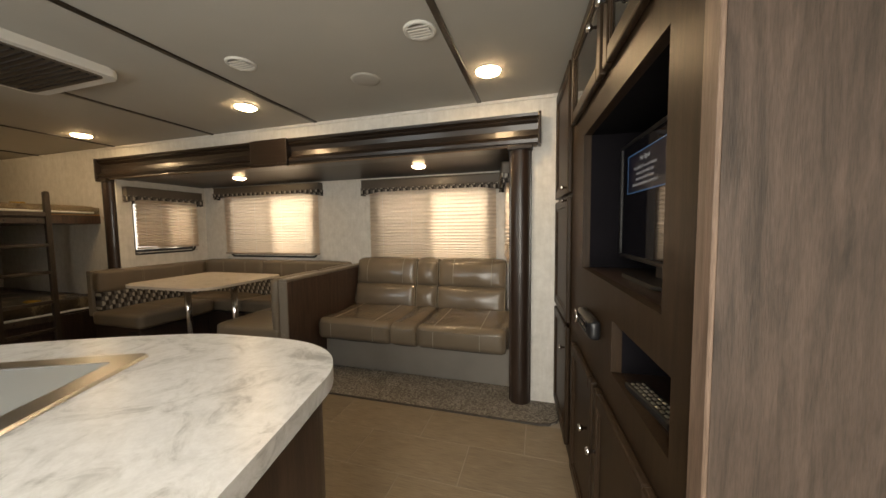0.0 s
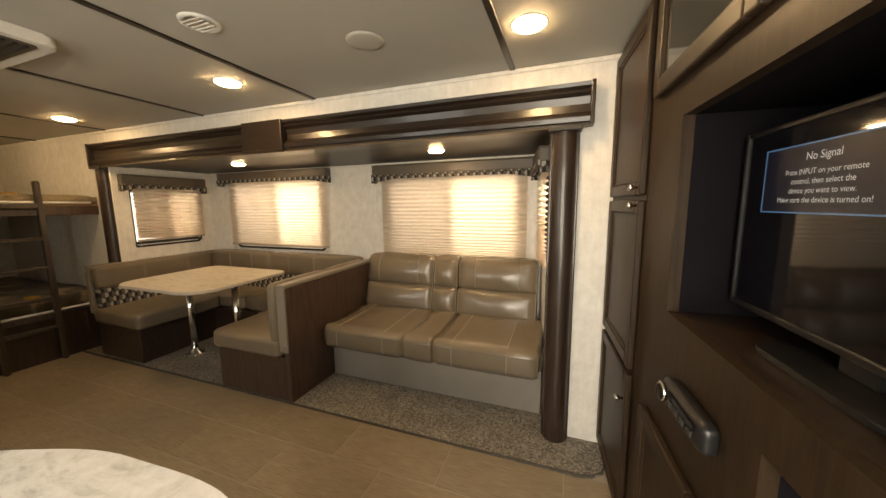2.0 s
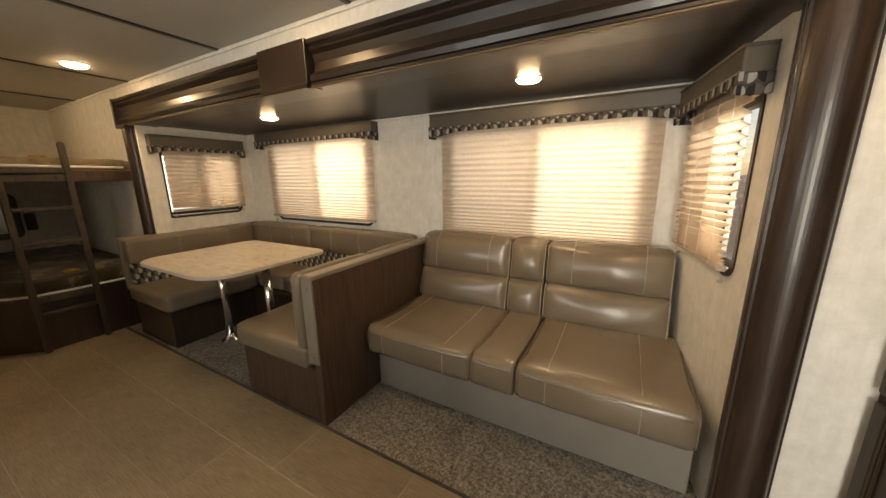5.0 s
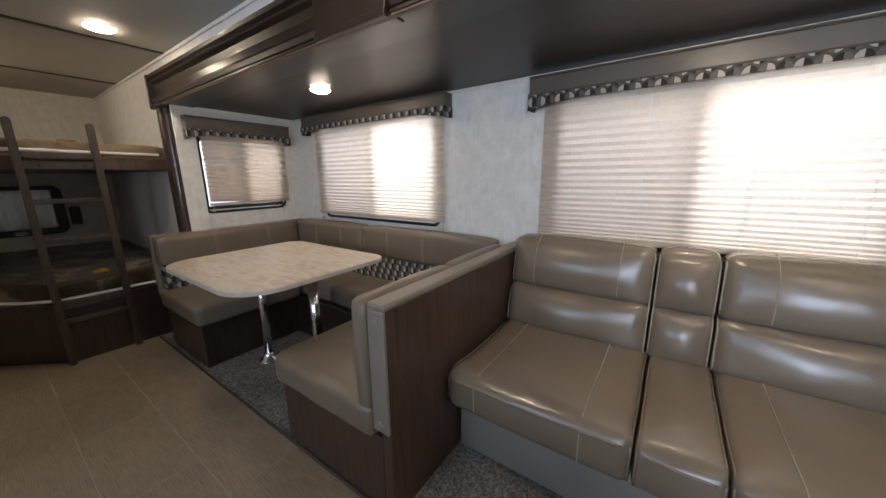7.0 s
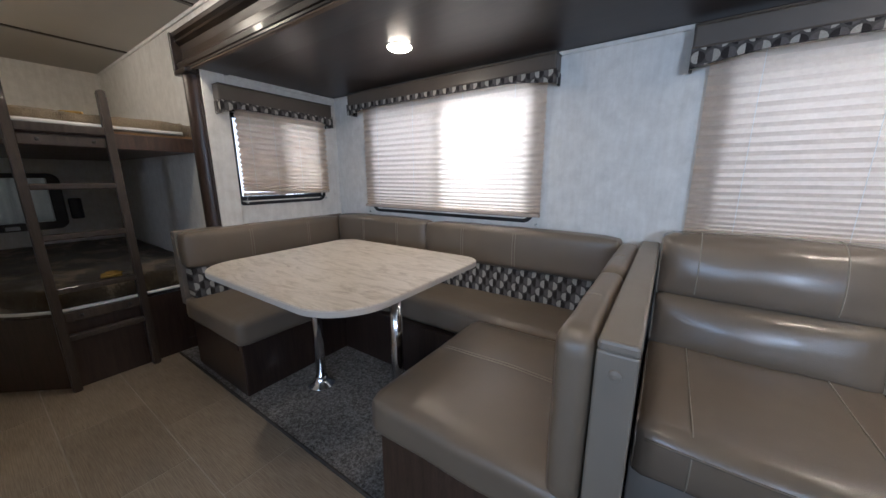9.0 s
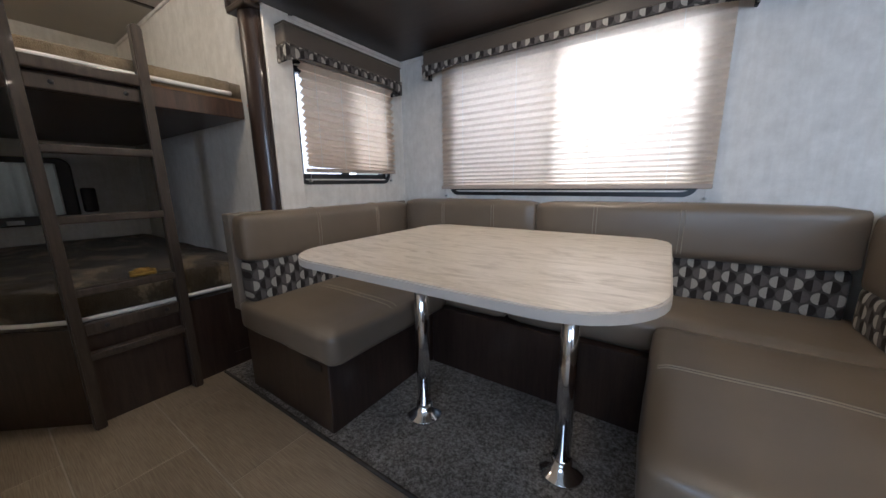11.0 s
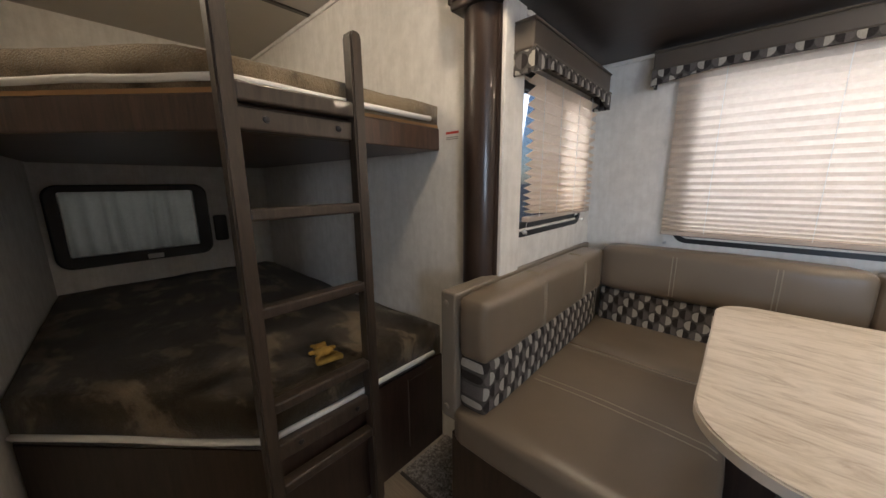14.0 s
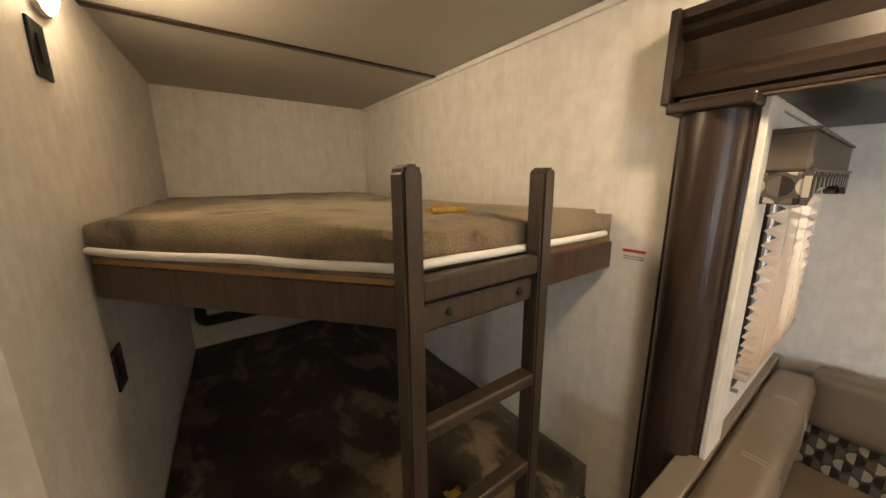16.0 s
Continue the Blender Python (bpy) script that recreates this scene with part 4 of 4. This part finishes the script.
def wall_plate(x, z, label):
    p = thing("wall_plate", label, "switch plate", pose(x, 1.19 + (-4.60 - x) * 0.0647, z, 0, 0, -3.7), "wall plates")
    part("plate", box((-0.036, 0.0005, -0.058), (0.036, 0.007, 0.058), 0.003, 2), BLACK, p)
    part("rocker", box((-0.016, 0.007, -0.03), (0.016, 0.010, 0.03), 0.002, 1), BLACK, p)


wall_plate(-4.983, 1.893, "black switch plate on the cream wall")
wall_plate(-5.015, 1.125, "black socket plate on the cream wall")
stick = thing("warning_sticker", "small white warning sticker with a red bar", "sticker", pose(-4.295, 2.4995, 1.387))
part("paper", box((-0.035, -0.001, -0.02), (0.035, 0, 0.018)), WHITE, stick)
part("red_bar", box((-0.033, -0.0016, 0.008), (0.033, -0.001, 0.017)), RED, stick)
for k in range(2):
    part("text_bar", box((-0.03, -0.0016, -0.006 - 0.007 * k), (0.03, -0.001, -0.003 - 0.007 * k)), APRON, stick)


def bear(m, name):
    """A flat little plush toy."""
    bm = bmesh.new()
    for x, y, r in ((0, 0, 0.035), (0, 0.048, 0.026), (-0.02, 0.07, 0.011), (0.02, 0.07, 0.011), (-0.036, 0.016, 0.015), (0.036, 0.016, 0.015), (-0.026, -0.036, 0.017), (0.026, -0.036, 0.017)):
        bmesh.ops.create_icosphere(bm, subdivisions=2, radius=r, matrix=Matrix.Translation((x, y, 0)) @ Matrix.Diagonal((1, 1, 0.4, 1)))
    box((-0.05, -0.085, -0.006), (0.045, -0.058, 0.012), 0.007, 3, bm)
    ob = finish(name, bm, BEAR, smooth=True)
    ob.matrix_world = m
    return tagged(ob, "small yellow plush toy lying on the bunk", "soft toy", "plush toys")


bear(pose(-4.50, 2.0, 0.594, 0, 0, 80), "plush_toy")
bear(pose(-4.62, 2.02, 1.532, 0, 0, 70), "plush_toy")


# ---- entertainment wall ----
CAB = pose(0.28, 2.5, 0, 0, 0, -86.0)


def shaker_door(parent_name, u0, u1, z0, z1, label, insert, knob_at, group):
    """Raised-frame cabinet door with a recessed panel; the face looks to -v."""
    d = part(parent_name, box((u0 + 0.045, -0.012, z0 + 0.045), (u1 - 0.045, -0.004, z1 - 0.045)), insert, None, label)
    d.parent = cab
    w = 0.05
    for lo, hi in (((u0, z0), (u0 + w, z1)), ((u1 - w, z0), (u1, z1)), ((u0 + w, z0), (u1 - w, z0 + w)), ((u0 + w, z1 - w), (u1 - w, z1))):
        part("door_rail", box((lo[0], -0.024, lo[1]), (hi[0], -0.001, hi[1]), 0.006, 2), CABINET, d)
    for lo, hi in (((u0 + w, z0 + w), (u0 + w + 0.012, z1 - w)), ((u1 - w - 0.012, z0 + w), (u1 - w, z1 - w)), ((u0 + w, z0 + w), (u1 - w, z0 + w + 0.012)), ((u0 + w, z1 - w - 0.012), (u1 - w, z1 - w))):
        part("bead", box((lo[0], -0.018, lo[1]), (hi[0], -0.010, hi[1]), 0.003, 1), CABINET, d)
    ku, kz = knob_at
    part("knob", lathe([(0.006, -0.024), (0.005, -0.036), (0.011, -0.042), (0.014, -0.049), (0.010, -0.056), (0.002, -0.057)], 16, (ku, 0, kz), "y"), CHROME, d, "chrome knob", smooth=True)
    return d


cab = thing("entertainment_cabinet", "dark brown built-in entertainment cabinet with open television niche", "cabinet", CAB)
U_END = 1.767
U_TV0, U_TV1, Z_TV0, Z_TV1 = 0.82, 1.61, 1.072, 1.635
bm = bmesh.new()
D0, D1 = 0.0, 0.03
for lo, hi in (((0.56, 0.0), (U_TV0, H)), ((U_TV1 + 0.05, 0.0), (U_END, H)), ((U_TV0, Z_TV1), (U_TV1 + 0.05, H)), ((U_TV0, 0.965), (U_TV1 + 0.05, Z_TV0)), ((U_TV0, 0.0), (1.275, 0.965)), ((1.275, 0.0), (U_TV1 + 0.05, 0.805))):
    box((lo[0], D0, lo[1]), (hi[0], D1, hi[1]), bm=bm)
box((U_TV1, D0, Z_TV0), (U_TV1 + 0.05, D1, Z_TV1), bm=bm)
bmesh.ops.remove_doubles(bm, verts=bm.verts[:], dist=1e-5)
part("face_frame", bm, CABINET, cab)
part("pantry_frame", box((0.002, 0.0, 0.0), (0.555, 0.03, H - 0.001)), CABINET, cab)
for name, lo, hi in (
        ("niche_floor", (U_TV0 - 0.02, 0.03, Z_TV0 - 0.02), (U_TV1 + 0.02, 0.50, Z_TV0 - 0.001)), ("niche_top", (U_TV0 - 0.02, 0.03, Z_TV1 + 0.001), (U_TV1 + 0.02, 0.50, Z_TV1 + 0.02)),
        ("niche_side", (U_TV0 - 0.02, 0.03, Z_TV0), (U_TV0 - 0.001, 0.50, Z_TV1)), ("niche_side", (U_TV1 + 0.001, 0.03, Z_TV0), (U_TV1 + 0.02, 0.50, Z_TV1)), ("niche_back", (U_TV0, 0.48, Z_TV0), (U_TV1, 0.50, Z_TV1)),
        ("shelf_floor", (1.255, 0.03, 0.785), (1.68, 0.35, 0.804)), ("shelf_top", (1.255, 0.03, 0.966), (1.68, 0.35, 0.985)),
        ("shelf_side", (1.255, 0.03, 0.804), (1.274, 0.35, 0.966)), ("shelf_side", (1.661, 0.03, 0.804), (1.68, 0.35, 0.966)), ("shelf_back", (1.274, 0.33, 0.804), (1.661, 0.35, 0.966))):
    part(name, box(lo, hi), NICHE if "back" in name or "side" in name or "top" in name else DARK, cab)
shaker_door("door", 0.03, 0.545, 1.425, 2.085, "tall brown upper pantry door", CABINET, (0.52, 1.452), "")
shaker_door("door", 0.03, 0.545, 0.74, 1.405, "brown middle pantry door", CABINET, (0.52, 1.385), "")
shaker_door("door", 0.03, 0.545, 0.07, 0.715, "brown lower pantry door", CABINET, (0.515, 0.60), "")
shaker_door("door", 0.70, 1.13, 0.07, 0.70, "brown lower cabinet door", CABINET, (1.08, 0.50), "")
shaker_door("door", 1.16, 1.65, 0.07, 0.70, "brown lower cabinet door", CABINET, (1.21, 0.50), "")
shaker_door("door", 0.62, 1.17, 1.735, 2.075, "upper cabinet door with smoked glass", SMOKED, (1.12, 1.91), "")
shaker_door("door", 1.20, 1.74, 1.735, 2.075, "upper cabinet door with smoked glass", SMOKED, (1.25, 1.91), "")
end_panel = thing("cabinet_end_panel", "weathered brown wood-grain end panel with pale edge", "panel", CAB)
part("panel", box((U_END + 0.004, -0.012, 0.0), (U_END + 0.043, 0.62, H - 0.001)), PANEL, end_panel)
part("edge_strip", box((U_END + 0.002, -0.020, 0.0), (U_END + 0.045, -0.0125, H - 0.001), 0.002, 1), PALE_EDGE, end_panel, "paler wood edge strip")

tv = thing("television", "black flat television showing a blue no-signal box", "television", CAB @ pose(1.215, 0.14, 0))
part("housing", box((-0.36, 0.004, 1.125), (0.36, 0.05, 1.565), 0.008, 2), BLACK, tv)
scr = part("screen", box((-0.348, -0.0005, 1.140), (0.348, 0.0035, 1.553)), SCREEN, tv, "dark glossy screen")
for a, b in (((-0.36, 1.125), (-0.348, 1.565)), ((0.348, 1.125), (0.36, 1.565)), ((-0.348, 1.125), (0.348, 1.140)), ((-0.348, 1.553), (0.348, 1.565))):
    part("bezel", box((a[0], -0.006, a[1]), (b[0], 0.004, b[1]), 0.002, 1), BLACK, tv)
part("stand_neck", box((-0.04, 0.012, 1.085), (0.04, 0.04, 1.13), 0.006, 2), BLACK, tv)
part("stand_foot", prism(rounded(-0.17, -0.06, 0.17, 0.11, (0.05,) * 4), 1.0725, 1.086, 0.004, 2), BLACK, tv)
X0, X1, Z0, Z1 = -0.278, 0.052, 1.370, 1.512
part("message_box", box((X0, -0.0018, Z0), (X1, -0.0008, Z1)), GLOW_NAVY, scr)
for a, b in (((X0, Z0), (X0 + 0.003, Z1)), ((X1 - 0.003, Z0), (X1, Z1)), ((X0 + 0.003, Z0), (X1 - 0.003, Z0 + 0.003)), ((X0 + 0.003, Z1 - 0.003), (X1 - 0.003, Z1))):
    part("message_border", box((a[0], -0.0024, a[1]), (b[0], -0.0019, b[1])), GLOW_BLUE, scr)


def lettering(text, x, z, size, parent, mat, y=-0.0026):
    cu = bpy.data.curves.new("lettering", "FONT")
    cu.body, cu.size, cu.align_x = text, size, "CENTER"
    tmp = bpy.data.objects.new("lettering", cu)
    scene.collection.objects.link(tmp)
    bpy.context.view_layer.update()
    me = bpy.data.meshes.new_from_object(tmp.evaluated_get(bpy.context.evaluated_depsgraph_get()))
    bpy.data.objects.remove(tmp)
    me.materials.clear()
    me.materials.append(mat)
    ob = new("lettering", me)
    ob.parent = parent
    ob.matrix_local = pose(x, y, z, 90, 0, 0)
    return ob


lettering("No Signal", -0.113, 1.478, 0.022, scr, GLOW_WHITE)
for k, line in enumerate(("Press INPUT on your remote", "control, then select the", "device you want to view.", "Make sure the device is turned on!")):
    lettering(line, -0.113, 1.450 - 0.019 * k, 0.0158, scr, GLOW_WHITE)

stereo = thing("stereo_unit", "black wall-mounted stereo control unit with chrome-ringed dial", "stereo", CAB @ pose(1.055, 0, 0.895))
part("body", cushion((-0.115, -0.042, -0.036), (0.115, -0.001, 0.036), 0.018, (0, 0.004, 0), 8), BLACK, stereo, smooth=True)
part("dial", lathe([(0.021, -0.044), (0.020, -0.054), (0.002, -0.053)], 24, (-0.085, 0, 0.0), "y"), BLACK, stereo, smooth=True)
part("dial_ring", lathe([(0.026, -0.043), (0.026, -0.052), (0.023, -0.055), (0.0205, -0.051), (0.0205, -0.043)], 24, (-0.085, 0, 0.0), "y"), CHROME, stereo, "chrome ring round the dial", smooth=True)
for k in range(4):
    part("button", box((-0.045 + 0.036 * k, -0.050, -0.012), (-0.022 + 0.036 * k, -0.044, 0.004), 0.002, 1), SMOKED, stereo)
part("display", box((-0.045, -0.0495, 0.010), (0.095, -0.045, 0.024), 0.001, 1), SCREEN, stereo)

remote = thing("remote_control", "black remote control with pale buttons in the niche", "remote control", CAB @ pose(1.47, 0.05, 0.8045, 0, 0, 8))
part("body", box((-0.10, -0.028, 0), (0.10, 0.028, 0.02), 0.005, 2), BLACK, remote)
for i in range(9):
    for j in range(3):
        part("button", box((-0.085 + 0.019 * i, -0.02 + 0.014 * j, 0.0195), (-0.073 + 0.019 * i, -0.011 + 0.014 * j, 0.023), 0.002, 1), STEEL, remote)
media = thing("media_box", "small black box at the back of the niche", "media box", CAB @ pose(1.46, 0.24, 0.8045))
part("body", box((-0.12, -0.06, 0), (0.12, 0.06, 0.09), 0.006, 2), BLACK, media)


# ---- kitchen island ----
def smooth_loop(pts, n=6):
    out = []
    k = len(pts)
    for i in range(k):
        p0, p1, p2, p3 = (Vector(pts[(i + j - 1) % k]) for j in range(4))
        for s in range(n):
            t = s / n
            out.append(tuple(0.5 * (2 * p1 + (p2 - p0) * t + (2 * p0 - 5 * p1 + 4 * p2 - p3) * t * t + (3 * p1 - p0 - 3 * p2 + p3) * t ** 3)))
    return out


ISLE = [(-0.125, 0.10), (-0.195, 0.42), (-0.245, 0.64), (-0.275, 0.745), (-0.345, 0.828), (-0.46, 0.873), (-0.63, 0.873), (-0.81, 0.848), (-1.09, 0.728), (-1.30, 0.60), (-1.45, 0.45), (-1.35, 0.10), (-0.9, -0.10), (-0.35, -0.08)]
loop = smooth_loop(ISLE)
island = thing("kitchen_island", "kitchen island with white marbled laminate counter and dark base", "kitchen island")
COVER = paint("sink_cover_board", (0.40, 0.42, 0.42), 0.5, 0.04)
SINK = pose(-0.752, 0.698, 0, 0, 0, 205.8)
part("counter", prism(loop, 0.912, 0.95, 0.006, 2), COUNTER, island, "white marbled laminate counter")
mid = Vector((-0.75, 0.40))
inner = [tuple(mid + (Vector(p) - mid) * 0.955) for p in loop]
part("base", prism(inner, 0.001, 0.912), DIVIDER, island, "brown wood-grain island base")
sink = thing("kitchen_sink", "stainless steel inset sink rim with pale cover", "sink", SINK)
R_OUT, R_IN = rounded(0.0, 0.0, 0.60, 0.44, (0.015,) * 4), rounded(0.048, 0.048, 0.552, 0.392, (0.012,) * 4)
bm = bmesh.new()
a = [bm.verts.new((x, y, 0.9505)) for x, y in R_OUT]
b = [bm.verts.new((x, y, 0.957)) for x, y in [(0.30 + (p[0] - 0.30) * 0.985, 0.22 + (p[1] - 0.22) * 0.985) for p in R_OUT]]
c = [bm.verts.new((x, y, 0.957)) for x, y in R_IN]
d = [bm.verts.new((x, y, 0.951)) for x, y in R_IN]
for s, e in ((a, b), (b, c), (c, d)):
    for i in range(len(s)):
        bm.faces.new((s[i], s[(i + 1) % len(s)], e[(i + 1) % len(s)], e[i]))
part("rim", bm, STEEL, sink)
part("cover", prism(R_IN, 0.9505, 0.954), COVER, sink, "pale grey sink cover")


# ---- outside ----
tagged(finish("ground", box((-400, -400, -1.0), (400, 400, -0.9)), GROUND), "pale gravel lot outside", "ground", kind="structure")


def tree(x, y, h, seed):
    rnd = random.Random(seed)
    t = thing("tree", "leafy green tree beyond the lot", "tree", pose(x, y, -0.9), "trees")
    bm = lathe([(0.28, 0), (0.2, h * 0.3), (0.1, h * 0.6), (0.03, h * 0.9)], 8)
    part("trunk", bm, BARK, t)
    bm = bmesh.new()
    for _ in range(420):
        a, q = rnd.uniform(0, 6.283), rnd.random() ** 0.5
        z = h * rnd.uniform(0.3, 1.0)
        rad = h * 0.33 * q * math.sin(math.pi * min(1, (z / h - 0.2) / 0.85)) * rnd.uniform(0.7, 1.2)
        p = Vector((rad * math.cos(a), rad * math.sin(a), z))
        m = Matrix.Translation(p) @ Euler((rnd.uniform(0, 6), rnd.uniform(0, 6), rnd.uniform(0, 6))).to_matrix().to_4x4() @ Matrix.Diagonal((1, 1, 0.35, 1))
        bmesh.ops.create_icosphere(bm, subdivisions=1, radius=h * rnd.uniform(0.02, 0.05), matrix=m)
    part("crown", bm, LEAF, t)


tree(20, 14, 9, 1)
tree(26, 20, 11, 2)
tree(-22, 15, 9, 3)

# ---- floor tiles ----
TW, TH = 0.61, 0.305
full = box((0.002, 0.002, -0.006), (TW - 0.002, TH - 0.002, 0.0), 0.0012, 1)
first = part("tile", full, TILE, floor)
j = 0
y = 2.218 - TH
made = 0
while y > ROOM_N - TH:
    x = ROOM_R - (0.0 if j % 2 else TW / 2)
    while x > -4.9:
        ob = first if made == 0 else new("tile", first.data)
        ob.parent = floor
        ob.location = (x, y, 0.0)
        made += 1
        x -= TW
    y -= TH
    j += 1
